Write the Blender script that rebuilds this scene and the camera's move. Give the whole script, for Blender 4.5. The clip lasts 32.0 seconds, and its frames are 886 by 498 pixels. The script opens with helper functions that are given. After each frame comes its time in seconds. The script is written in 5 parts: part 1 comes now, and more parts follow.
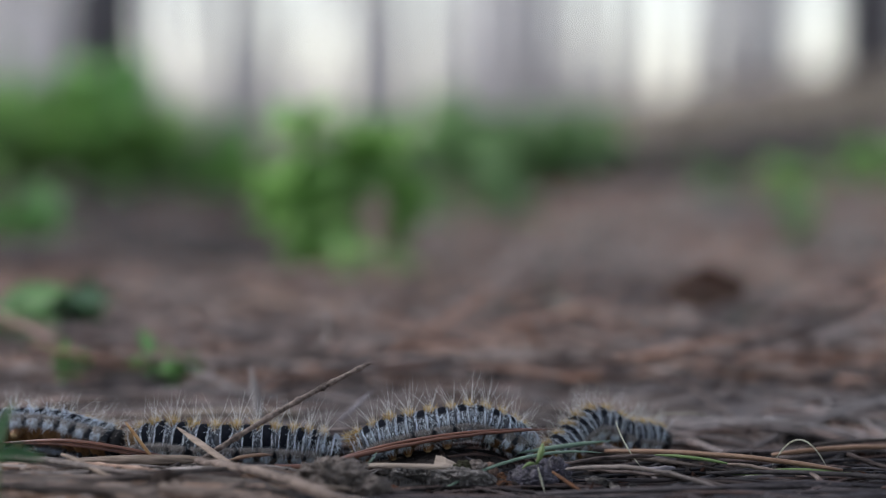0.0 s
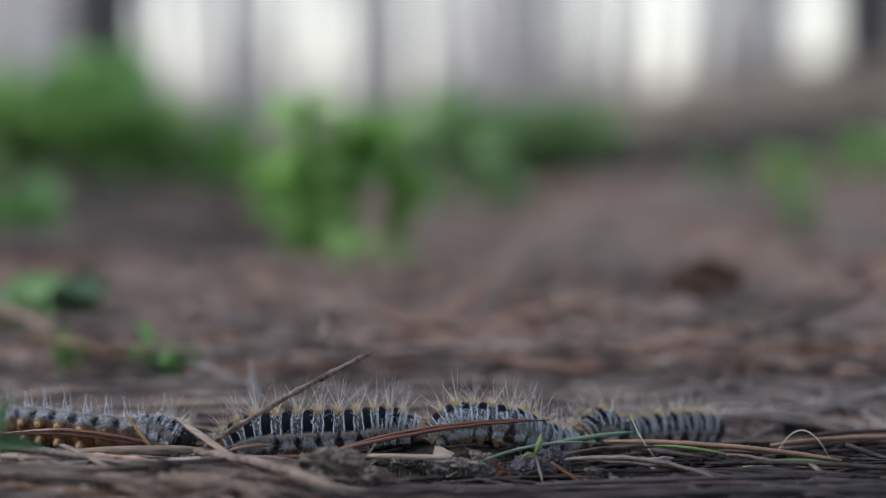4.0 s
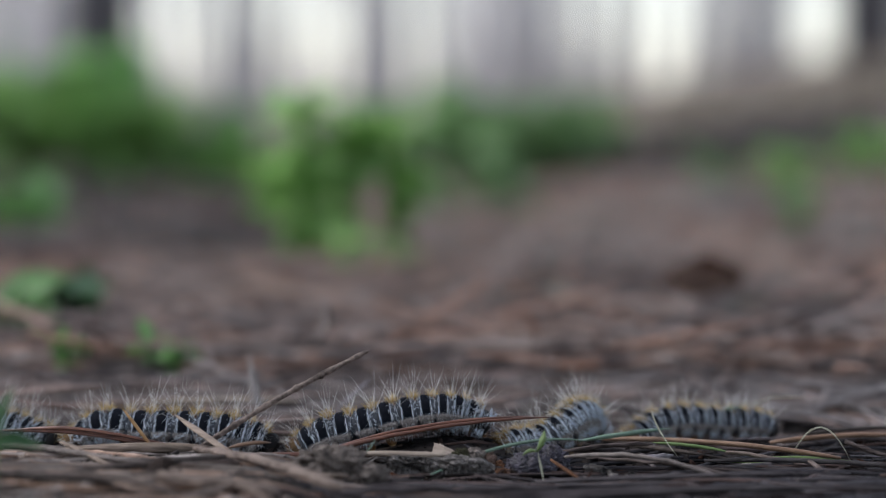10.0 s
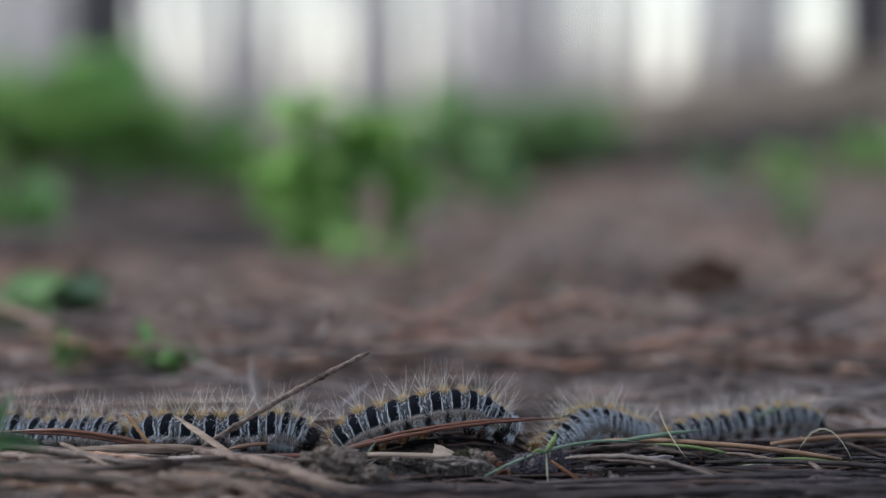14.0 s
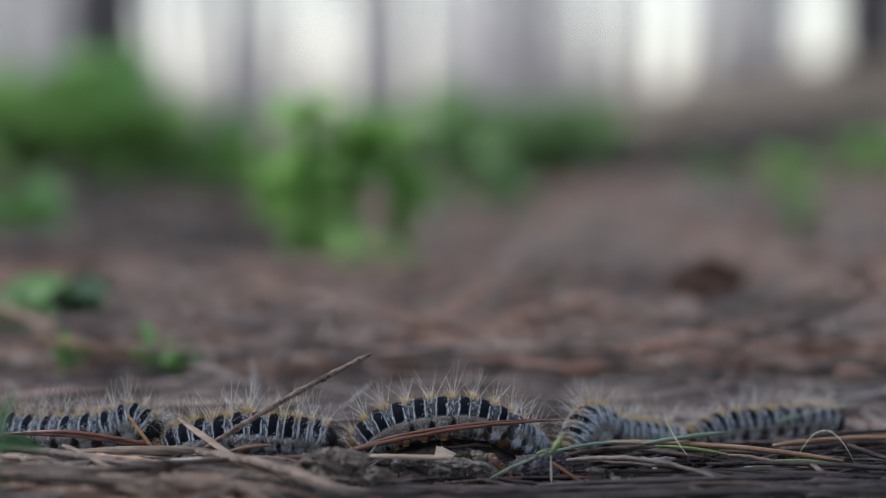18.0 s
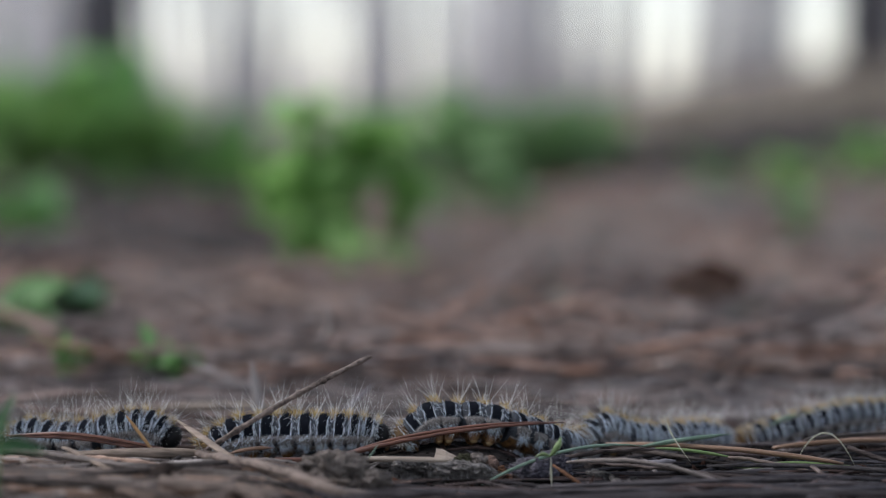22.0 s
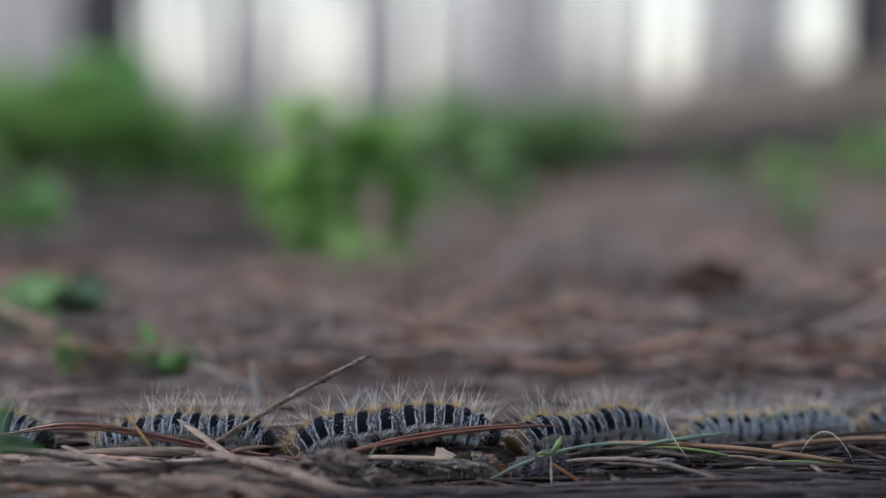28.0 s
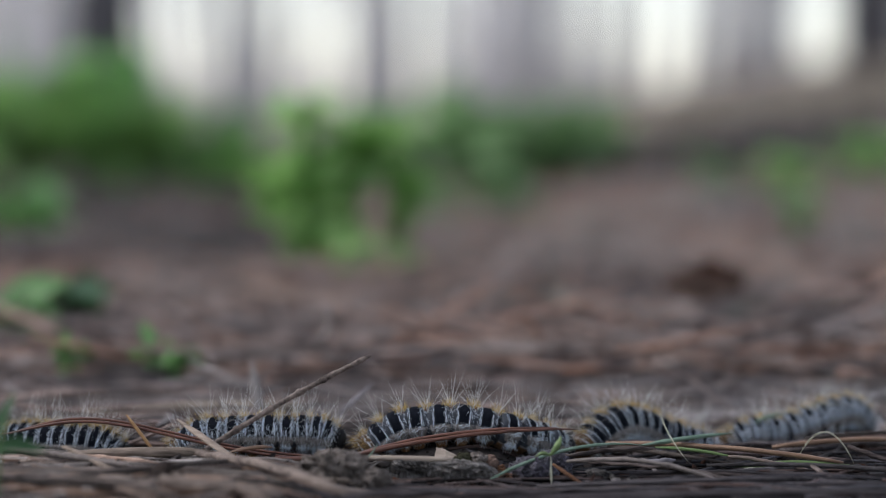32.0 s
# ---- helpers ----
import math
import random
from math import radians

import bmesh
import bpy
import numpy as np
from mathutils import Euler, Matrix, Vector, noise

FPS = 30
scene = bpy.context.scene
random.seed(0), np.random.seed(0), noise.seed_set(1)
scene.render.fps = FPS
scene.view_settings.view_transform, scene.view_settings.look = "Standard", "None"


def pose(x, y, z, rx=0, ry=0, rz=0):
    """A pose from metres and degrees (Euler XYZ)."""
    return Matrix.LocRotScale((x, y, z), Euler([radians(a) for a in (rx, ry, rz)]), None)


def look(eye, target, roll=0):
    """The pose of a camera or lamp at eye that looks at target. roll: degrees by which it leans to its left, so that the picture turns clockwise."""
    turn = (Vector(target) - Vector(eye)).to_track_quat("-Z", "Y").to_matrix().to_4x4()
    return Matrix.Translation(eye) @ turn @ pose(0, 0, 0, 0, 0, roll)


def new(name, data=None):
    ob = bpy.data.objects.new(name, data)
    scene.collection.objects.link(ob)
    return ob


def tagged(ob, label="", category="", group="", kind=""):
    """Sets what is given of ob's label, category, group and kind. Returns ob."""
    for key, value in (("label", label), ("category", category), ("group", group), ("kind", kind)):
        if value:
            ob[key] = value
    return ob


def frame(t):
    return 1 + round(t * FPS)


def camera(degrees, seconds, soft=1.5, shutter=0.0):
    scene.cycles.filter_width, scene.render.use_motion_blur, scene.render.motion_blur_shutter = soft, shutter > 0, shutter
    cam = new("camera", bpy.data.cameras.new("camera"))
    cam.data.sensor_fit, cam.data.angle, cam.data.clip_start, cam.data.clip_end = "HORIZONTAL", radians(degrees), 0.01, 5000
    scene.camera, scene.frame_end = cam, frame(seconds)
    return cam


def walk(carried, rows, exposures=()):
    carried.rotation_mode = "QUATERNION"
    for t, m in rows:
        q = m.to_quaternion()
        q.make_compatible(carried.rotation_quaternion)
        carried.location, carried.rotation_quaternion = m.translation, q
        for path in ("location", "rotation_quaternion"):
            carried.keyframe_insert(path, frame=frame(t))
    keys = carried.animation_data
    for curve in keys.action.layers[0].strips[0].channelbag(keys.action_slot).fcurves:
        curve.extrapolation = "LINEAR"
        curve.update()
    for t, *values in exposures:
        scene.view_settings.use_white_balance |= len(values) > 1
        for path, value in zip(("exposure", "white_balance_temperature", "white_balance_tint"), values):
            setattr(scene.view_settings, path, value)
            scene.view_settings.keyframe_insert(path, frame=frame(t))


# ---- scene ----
# A line of hairy caterpillars crosses pine litter; the camera lies low on the ground, nearly still.
MM = 0.001
EYE = (0.0, -0.3705, 0.0492)
cam = camera(20.0, 32.0, soft=1.1)
cam.data.dof.use_dof = True
cam.data.dof.focus_distance = 0.3655
cam.data.dof.aperture_fstop = 10.5

# degrees: seconds, nod, swing (a slow sag of the support)
SAG = ((0, .155, .013), (.5, .155, .013), (1, .142, .013), (1.5, .116, .013), (2, .09, .013), (2.5, .064, .02), (3, .026, .03),
       (3.5, -.026, .038), (4.5, -.08, .034), (5.5, -.129, .03), (6, -.148, .03), (6.5, -.174, .026), (7, -.187, .026),
       (8, -.193, .03), (9, -.161, .038), (10, -.122, .051), (11, -.125, .047), (12, -.103, .045), (13, -.103, .04),
       (14, -.09, .038), (16.5, -.064, .02), (18, -.051, 0), (19, -.039, 0), (20, -.026, 0), (21, -.006, 0), (22, 0, 0),
       (23.5, 0, 0), (25.5, -.026, 0), (27.5, -.026, 0), (32, -.02, 0))
walk(cam, [(t, pose(*EYE, 90 - 3.1028 + nod, 0, -swing)) for t, nod, swing in SAG])

# ---- light: bright hazy sky through a thin pine wood ----
world = bpy.data.worlds.new("sky")
scene.world = world
world.use_nodes = True
sky = world.node_tree.nodes.new("ShaderNodeTexSky")
sky.sky_type, sky.sun_disc = "NISHITA", False
sky.sun_elevation, sky.sun_rotation = radians(52), radians(-86)
sky.dust_density, sky.air_density, sky.ozone_density = .35, 1.0, 1.0
back = world.node_tree.nodes["Background"]
back.inputs["Strength"].default_value = 0.105
haze = world.node_tree.nodes.new("ShaderNodeHueSaturation")
haze.inputs["Saturation"].default_value = 0.5
world.node_tree.links.new(sky.outputs[0], haze.inputs["Color"])
world.node_tree.links.new(haze.outputs[0], back.inputs[0])
sun = new("sun", bpy.data.lights.new("sun", "SUN"))
sun.data.energy, sun.data.angle, sun.data.color = 1.5, radians(30), (1, .98, .96)
sun.matrix_world = look((-7, .5, 9), (0, 0, 0))
scene.view_settings.exposure = 1.1
scene.view_settings.use_white_balance = True
scene.view_settings.white_balance_temperature, scene.view_settings.white_balance_tint = 6350, 12


# ---- materials ----
def material(name, low, high, rough=0.7, fine=900, coarse=90, stretch=(1, 1, 1), bump=0.3, depth=0.0004, vary="", spread=0.5, gloss=0.35,
             metal=0.0, coords="Object", through_light=0.0, other=None, share=0.4, blotch=None, blotch_scale=9.0):
    """Two colours mixed by noise at two scales, with relief; vary: 'object' or 'island' shifts the brightness per piece."""
    m = bpy.data.materials.new(name)
    m.use_nodes = True
    n, li = m.node_tree.nodes, m.node_tree.links
    out = n["Principled BSDF"]
    tc, mp = n.new("ShaderNodeTexCoord"), n.new("ShaderNodeMapping")
    mp.inputs["Scale"].default_value = stretch
    li.new(tc.outputs[coords], mp.inputs[0])
    a, b = n.new("ShaderNodeTexNoise"), n.new("ShaderNodeTexNoise")
    for node, scale in ((a, fine), (b, coarse)):
        node.inputs["Scale"].default_value = scale
        node.inputs["Detail"].default_value = 5
        li.new(mp.outputs[0], node.inputs["Vector"])
    add = n.new("ShaderNodeMath")
    add.operation = "MULTIPLY_ADD"
    add.inputs[1].default_value = 0.5
    li.new(a.outputs[0], add.inputs[0])
    half = n.new("ShaderNodeMath")
    half.operation = "MULTIPLY"
    half.inputs[1].default_value = 0.5
    li.new(b.outputs[0], half.inputs[0])
    li.new(half.outputs[0], add.inputs[2])
    ramp = n.new("ShaderNodeValToRGB")
    ramp.color_ramp.elements[0].position, ramp.color_ramp.elements[1].position = 0.36, 0.66
    ramp.color_ramp.elements[0].color, ramp.color_ramp.elements[1].color = (*low, 1), (*high, 1)
    li.new(add.outputs[0], ramp.inputs[0])
    colour = ramp.outputs[0]
    if blotch:
        for tone, scale, low_edge, high_edge in ((blotch, blotch_scale, .48, .62), ((.62, .62, .65), blotch_scale * 1.9, .52, .66)):
            spots = n.new("ShaderNodeTexNoise")
            spots.inputs["Scale"].default_value, spots.inputs["Detail"].default_value = scale, 2
            li.new(tc.outputs["Object"], spots.inputs["Vector"])
            edge = n.new("ShaderNodeMapRange")
            edge.inputs[1].default_value, edge.inputs[2].default_value = low_edge, high_edge
            li.new(spots.outputs[0], edge.inputs[0])
            dye = n.new("ShaderNodeMix")
            dye.data_type, dye.blend_type = "RGBA", "MULTIPLY"
            dye.inputs[7].default_value = (*tone, 1)
            li.new(edge.outputs[0], dye.inputs[0])
            li.new(colour, dye.inputs[6])
            colour = dye.outputs[2]
    if vary:
        src = n.new("ShaderNodeObjectInfo" if vary == "object" else "ShaderNodeNewGeometry")
        value = src.outputs["Random" if vary == "object" else "Random Per Island"]
        rng = n.new("ShaderNodeMapRange")
        rng.inputs[3].default_value, rng.inputs[4].default_value = 1 - spread, 1 + spread
        li.new(value, rng.inputs[0])
        if other:
            pick = n.new("ShaderNodeMapRange")
            pick.inputs[1].default_value, pick.inputs[2].default_value = share + .12, share - .12
            fold = n.new("ShaderNodeMath")
            fold.operation = "FRACT"
            seven = n.new("ShaderNodeMath")
            seven.operation = "MULTIPLY"
            seven.inputs[1].default_value = 7.31
            li.new(value, seven.inputs[0])
            li.new(seven.outputs[0], fold.inputs[0])
            li.new(fold.outputs[0], pick.inputs[0])
            tint = n.new("ShaderNodeMix")
            tint.data_type, tint.blend_type = "RGBA", "MULTIPLY"
            tint.inputs[7].default_value = (*other, 1)
            li.new(pick.outputs[0], tint.inputs[0])
            li.new(colour, tint.inputs[6])
            colour = tint.outputs[2]
        hsv = n.new("ShaderNodeHueSaturation")
        sat = n.new("ShaderNodeMath")
        sat.operation = "PINGPONG"
        sat.inputs[1].default_value = 0.23
        li.new(value, sat.inputs[0])
        more = n.new("ShaderNodeMath")
        more.operation = "MULTIPLY_ADD"
        more.inputs[1].default_value, more.inputs[2].default_value = 3.2 * spread, 1 - 0.55 * spread
        li.new(sat.outputs[0], more.inputs[0])
        li.new(more.outputs[0], hsv.inputs["Saturation"])
        li.new(rng.outputs[0], hsv.inputs["Value"])
        li.new(colour, hsv.inputs["Color"])
        colour = hsv.outputs[0]
    li.new(colour, out.inputs["Base Color"])
    out.inputs["Roughness"].default_value = rough
    out.inputs["Specular IOR Level"].default_value = gloss
    out.inputs["Metallic"].default_value = metal
    if through_light:
        thin = n.new("ShaderNodeBsdfTranslucent")
        li.new(colour, thin.inputs[0])
        mix = n.new("ShaderNodeMixShader")
        mix.inputs[0].default_value = through_light
        li.new(out.outputs[0], mix.inputs[1])
        li.new(thin.outputs[0], mix.inputs[2])
        li.new(mix.outputs[0], n["Material Output"].inputs[0])
    if bump:
        bp = n.new("ShaderNodeBump")
        bp.inputs["Strength"].default_value, bp.inputs["Distance"].default_value = bump, depth
        li.new(add.outputs[0], bp.inputs["Height"])
        li.new(bp.outputs[0], out.inputs["Normal"])
    return m


soil = material("forest_soil", (.0425, .0355, .0327), (.34, .282, .26), .9, 160, 14, (.45, 1, 1), .8, .004, blotch=(1.1, .93, .82), blotch_scale=10, gloss=.1)
# Weathered needles, coloured darker to hold the shade of front and gaps.
litter_mat = material("shade_dark_needles", (.0095, .0088, .0102), (.08, .0738, .0815), .65, 2400, 160, (.1, 1, 1), .6, .0004, "island", .75, other=(1.25, .82, .62), share=.3, gloss=.1)
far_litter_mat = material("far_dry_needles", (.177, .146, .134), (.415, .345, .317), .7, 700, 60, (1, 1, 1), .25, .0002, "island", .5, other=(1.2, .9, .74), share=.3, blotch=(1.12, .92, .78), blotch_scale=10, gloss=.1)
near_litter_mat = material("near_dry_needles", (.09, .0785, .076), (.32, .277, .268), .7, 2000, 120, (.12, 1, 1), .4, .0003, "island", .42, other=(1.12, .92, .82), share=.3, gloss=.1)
# Darker copy of near_dry_needles: the shade is put into the colour.
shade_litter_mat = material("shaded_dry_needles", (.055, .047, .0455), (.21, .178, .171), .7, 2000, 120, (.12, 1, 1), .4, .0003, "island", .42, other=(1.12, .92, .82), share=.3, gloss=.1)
# Dark soil tone that also paints shade onto the forest floor.
shade_flake_mat = material("leaf_mould", (.028, .024, .023), (.085, .074, .07), .9, 700, 60, (1, 1, 1), .5, .001, "island", .5, gloss=.1)
warm_litter_mat = material("rusty_dry_needles", (.2, .137, .104), (.46, .315, .235), .7, 700, 60, (1, 1, 1), .25, .0002, "island", .5, gloss=.1)
# Tan litter made paler: sunlight on the far ground is in the colour.
slope_litter_mat = material("sunlit_slope_litter", (.15, .124, .096), (.32, .272, .212), .8, 120, 20, (1, 1, 1), .3, .002, "island", .4, gloss=.1)
scrap_mat = material("grey_bark_scraps", (.07, .066, .06), (.3, .275, .25), .8, 300, 40, (1, 1, 1), .4, .001, "island", .8, other=(.9, 1.05, .85), share=.25, gloss=.1)
# Humus brown, deepened so that the shade between needles is in the colour.
mulch_mat = material("mulch_with_gap_shade", (.006, .0048, .0044), (.04, .031, .028), .9, 900, 160, (1, 1, 1), .8, .0006, "island", .6, other=(1.5, .85, .6), share=.2, gloss=.1)
straw_mat = material("weathered_straw", (.0125, .0115, .0124), (.125, .114, .118), .8, 2200, 160, (.1, 1, 1), .7, .0005, "island", .75, other=(1.2, .9, .72), share=.3, gloss=.1)
needle_mat = material("brown_needle", (.055, .044, .039), (.19, .147, .125), .6, 2200, 160, (.1, 1, 1), .5, .0003, "object", .55, gloss=.1)
old_needle_mat = material("weathered_needle", (.016, .013, .0135), (.095, .08, .082), .7, 2200, 160, (.1, 1, 1), .6, .0003, "object", .6, gloss=.1)
red_needle_mat = material("red_brown_needle", (.04, .016, .012), (.25, .108, .07), .38, 2600, 260, (.08, 1, 1), .35, .0002, gloss=.5)
orange_needle_mat = material("orange_needle", (.22, .115, .045), (.45, .26, .11), .5, 1400, 120, (.15, 1, 1), .3, .0002)
tan_needle_mat = material("tan_needle", (.15, .085, .052), (.33, .205, .135), .5, 1400, 120, (.15, 1, 1), .3, .0002)
twig_mat = material("dead_twig", (.055, .043, .039), (.34, .268, .235), .85, 1600, 420, (1, 1, 1), 1.0, .0008, gloss=.1)
bark_mat = material("grey_bark", (.012, .011, .0108), (.29, .263, .246), .9, 1300, 420, (.35, 1, 1), 1.0, .002, gloss=.1)
lichen_mat = material("lichen", (.02, .0195, .012), (.09, .087, .055), .9, 2200, 500, (1, 1, 1), 1.0, .001, gloss=.1)
flake_mat = material("lilac_flake", (.16, .145, .155), (.36, .33, .35), .8, 1600, 300, (.2, 1, 1), .6, .0004, gloss=.1)
bank_stalk_mat = material("dull_dry_stalk", (.2, .178, .17), (.36, .32, .305), .8, 1200, 200, (1, 1, .2), .4, .0003)
pale_stalk_mat = material("pale_dry_stalk", (.38, .335, .315), (.6, .54, .5), .8, 1200, 200, (1, 1, .2), .4, .0003)
# For the dark twig knot, and for gap shade built as a strip.
knot_and_gap_mat = material("dark_knot_and_gap_shade", (.012, .009, .008), (.07, .052, .044), .9, 900, 200, (.3, 1, 1), .9, .0008, gloss=.1)
brown_wood_mat = material("weathered_brown_wood", (.075, .058, .049), (.37, .288, .243), .85, 1100, 160, (.15, 1, 1), .8, .0008, gloss=.1)
rust_bark_mat = material("rusty_bark", (.03, .014, .009), (.17, .08, .04), .8, 1800, 300, (.4, 1, 1), .8, .0006, gloss=.2)
grain_mat = material("pinkish_brown_grain", (.07, .04, .03), (.36, .24, .19), .8, 1800, 420, (1, 1, 1), .9, .0006, gloss=.2)
clod_mat = material("dry_earth", (.07, .059, .053), (.31, .263, .234), .95, 1400, 300, (1, 1, 1), 1.0, .002, gloss=.1)
pellet_mat = material("purple_grey_pellet", (.008, .0072, .0105), (.1, .088, .115), .5, 1700, 420, (1, 1, 1), 1.0, .0008, gloss=.4)
pale_straw_mat = material("pale_straw", (.1, .077, .061), (.43, .336, .268), .8, 2200, 200, (.12, 1, 1), .7, .0005, gloss=.1)
bank_straw_mat = material("bank_straw", (.036, .029, .026), (.41, .334, .29), .8, 2200, 200, (.12, 1, 1), .7, .0005, "island", .7, other=(1.2, .9, .7), share=.35, gloss=.1)
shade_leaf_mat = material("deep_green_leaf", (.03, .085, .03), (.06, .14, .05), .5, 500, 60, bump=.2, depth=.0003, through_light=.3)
chip_mat = material("pale_wood", (.24, .19, .15), (.42, .34, .275), .7, 900, 120, (.2, 1, 1), .4, .0003)
rot_mat = material("rotten_wood", (.03, .018, .0135), (.1, .056, .04), .9, 120, 30, (1, 1, 1), .8, .003, gloss=.1)
grass_mat = material("grass_green", (.13, .2, .07), (.27, .36, .15), .5, 900, 60, (.1, 1, 1), .2, .0001, through_light=.25)
dull_grass_mat = material("dull_blue_grass", (.12, .19, .14), (.26, .35, .27), .55, 900, 60, (.1, 1, 1), .2, .0001, through_light=.2)
dry_grass_mat = material("dry_grass", (.42, .41, .3), (.66, .65, .52), .6, 900, 60, (.1, 1, 1), .2, .0001, through_light=.2)
leaf_mat = material("fresh_leaf", (.19, .39, .09), (.33, .57, .16), .45, 500, 60, (1, 1, 1), .2, .0004, "object", .3, through_light=.55)
dark_leaf_mat = material("dark_leaf", (.148, .34, .1), (.26, .47, .16), .45, 500, 60, (1, 1, 1), .2, .0004, "object", .3, through_light=.7)
dull_leaf_mat = material("dull_leaf", (.15, .29, .1), (.25, .41, .17), .5, 500, 60, (1, 1, 1), .2, .0004, "object", .3, through_light=.5)
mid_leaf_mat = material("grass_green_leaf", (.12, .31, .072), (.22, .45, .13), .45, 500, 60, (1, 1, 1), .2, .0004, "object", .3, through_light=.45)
stem_mat = material("green_stem", (.07, .12, .03), (.15, .2, .07), .5, 500, 60, bump=.1, depth=.0002)
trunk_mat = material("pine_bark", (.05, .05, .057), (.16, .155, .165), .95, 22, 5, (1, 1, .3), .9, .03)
# Paler than real bark: the haze over distant trunks is in this colour.
hazy_trunk_mat = material("haze_toned_pine_bark", (.52, .5, .49), (.8, .77, .75), .95, 22, 5, (1, 1, .3), .8, .03)
crown_mat = material("pine_foliage", (.02, .045, .015), (.05, .09, .03), .6, 30, 6, bump=0, vary="island", spread=.4, through_light=.2)
# caterpillars
skin_mat = material("grey_brown_skin", (.1, .088, .084), (.33, .292, .275), .8, 2600, 500, (1, 1, 1), .7, .0003)
back_mat = material("slate_back", (.016, .018, .023), (.075, .084, .103), .75, 2600, 500, (1, 1, 1), .6, .0002)
belly_mat = material("amber_belly", (.06, .03, .014), (.24, .12, .045), .35, 1800, 400, (1, 1, 1), .5, .0002)
rust_mat = material("rusty_tail", (.035, .018, .007), (.16, .09, .03), .75, 2600, 500, (1, 1, 1), .6, .0002)
patch_mat = material("black_patch", (.003, .004, .007), (.011, .013, .019), .9, 4000, 700, (1, 1, 1), .8, .00025, gloss=.06)
head_mat = material("black_head", (.005, .005, .006), (.02, .018, .018), .6, 4000, 700, (1, 1, 1), .6, .0001, gloss=.2)
foot_mat = material("pale_foot", (.3, .19, .085), (.52, .38, .21), .5, 2400, 500, bump=.3, depth=.0001)
white_hair_mat = material("white_hair", (.76, .85, .99), (.9, .96, 1.0), .45, 900, 200, bump=0, through_light=.35)
long_hair_mat = material("long_pale_hair", (.68, .66, .62), (.93, .92, .89), .4, 900, 200, bump=0, through_light=.3)
ochre_hair_mat = material("ochre_hair", (.46, .3, .07), (.78, .57, .2), .5, 900, 200, bump=0, through_light=.3)
wart_mat = material("rusty_wart", (.07, .03, .016), (.22, .09, .035), .6, 2400, 500, bump=.3, depth=.0001)
grey_hair_mat = material("grey_down", (.3, .28, .268), (.58, .545, .52), .6, 900, 200, bump=0, through_light=.25)


# ---- mesh tools ----
def mesh_from(name, verts, faces, materials, slots=None, smooth=True):
    me = bpy.data.meshes.new(name)
    me.from_pydata([tuple(v) for v in verts], [], faces)
    for m in materials:
        me.materials.append(m)
    if slots:
        me.polygons.foreach_set("material_index", slots)
    me.polygons.foreach_set("use_smooth", [smooth] * len(me.polygons))
    me.update()
    return me


def thing(name, me, label, category, group="", kind=""):
    return tagged(new(name, me), label, category, group, kind)


def child(name, me, parent, m=None, label=""):
    ob = new(name, me)
    ob.parent = parent
    if m is not None:
        ob.matrix_basis = m
    return tagged(ob, label) if label else ob


def tube(verts, faces, path, radii, sides=6, flat=1.0, groove=0.0):
    """A closed tube along a path of points; flat squashes it vertically, groove dents its top."""
    path = [Vector(p) for p in path]
    base = len(verts)
    for i, p in enumerate(path):
        way = (path[min(i + 1, len(path) - 1)] - path[max(i - 1, 0)]).normalized()
        side = way.cross(Vector((0, 0, 1)))
        side = side.normalized() if side.length > 1e-4 else Vector((0, 1, 0))
        up = side.cross(way)
        for k in range(sides):
            a = 2 * math.pi * k / sides + .4
            dent = 1 - groove * max(0, math.sin(a)) ** 3
            verts.append(p + (side * math.cos(a) + up * math.sin(a) * flat * dent) * radii[i])
    n = len(path)
    for i in range(n - 1):
        for k in range(sides):
            a, b = base + i * sides + k, base + i * sides + (k + 1) % sides
            faces.append((a, b, b + sides, a + sides))
    faces.append(tuple(base + k for k in reversed(range(sides))))
    faces.append(tuple(base + (n - 1) * sides + k for k in range(sides)))


def bow(p, q, rise=0.0, sway=0.0, n=7, crook=0.0, seed=0):
    """A bowed line of n points from p to q."""
    p, q = Vector(p), Vector(q)
    rnd = random.Random(seed)
    side = (q - p).cross(Vector((0, 0, 1))).normalized()
    out = []
    for i in range(n):
        u = i / (n - 1)
        w = 4 * u * (1 - u)
        j = crook if 0 < i < n - 1 else 0
        out.append(p.lerp(q, u) + Vector((0, 0, rise * w + rnd.uniform(-j, j))) + side * (sway * w + rnd.uniform(-j, j)))
    return out


def rod(name, p, q, radius, mat, label, category, rise=0.0, sway=0.0, ends=(.7, .35), sides=8, flat=.7, crook=0.0, n=9, groove=0.0, knots=0.0, group="", seed=0, slim=0.0, buds=()):
    """A needle, twig or stalk that lies between two places, its origin at its lower end."""
    p, q = Vector(p), Vector(q)
    low = p if p.z < q.z else q
    line = [v - low for v in bow(p, q, rise, sway, n, crook, seed)]
    rnd = random.Random(seed + 5)
    radii = [radius * min(1, ends[0] + (1 - ends[0]) * i / 2, ends[1] + (1 - ends[1]) * (n - 1 - i) / 2) * (1 + rnd.uniform(-knots, knots)) * (1 - slim * i / (n - 1)) for i in range(n)]
    for u0 in buds:
        radii = [r * (1 + .55 * math.exp(-((i / (n - 1) - u0) / .014) ** 2)) for i, r in enumerate(radii)]
    verts, faces = [], []
    tube(verts, faces, line, radii, sides, flat, groove)
    ob = thing(name, mesh_from(name, verts, faces, [mat]), label, category, group)
    ob.location = low
    return ob


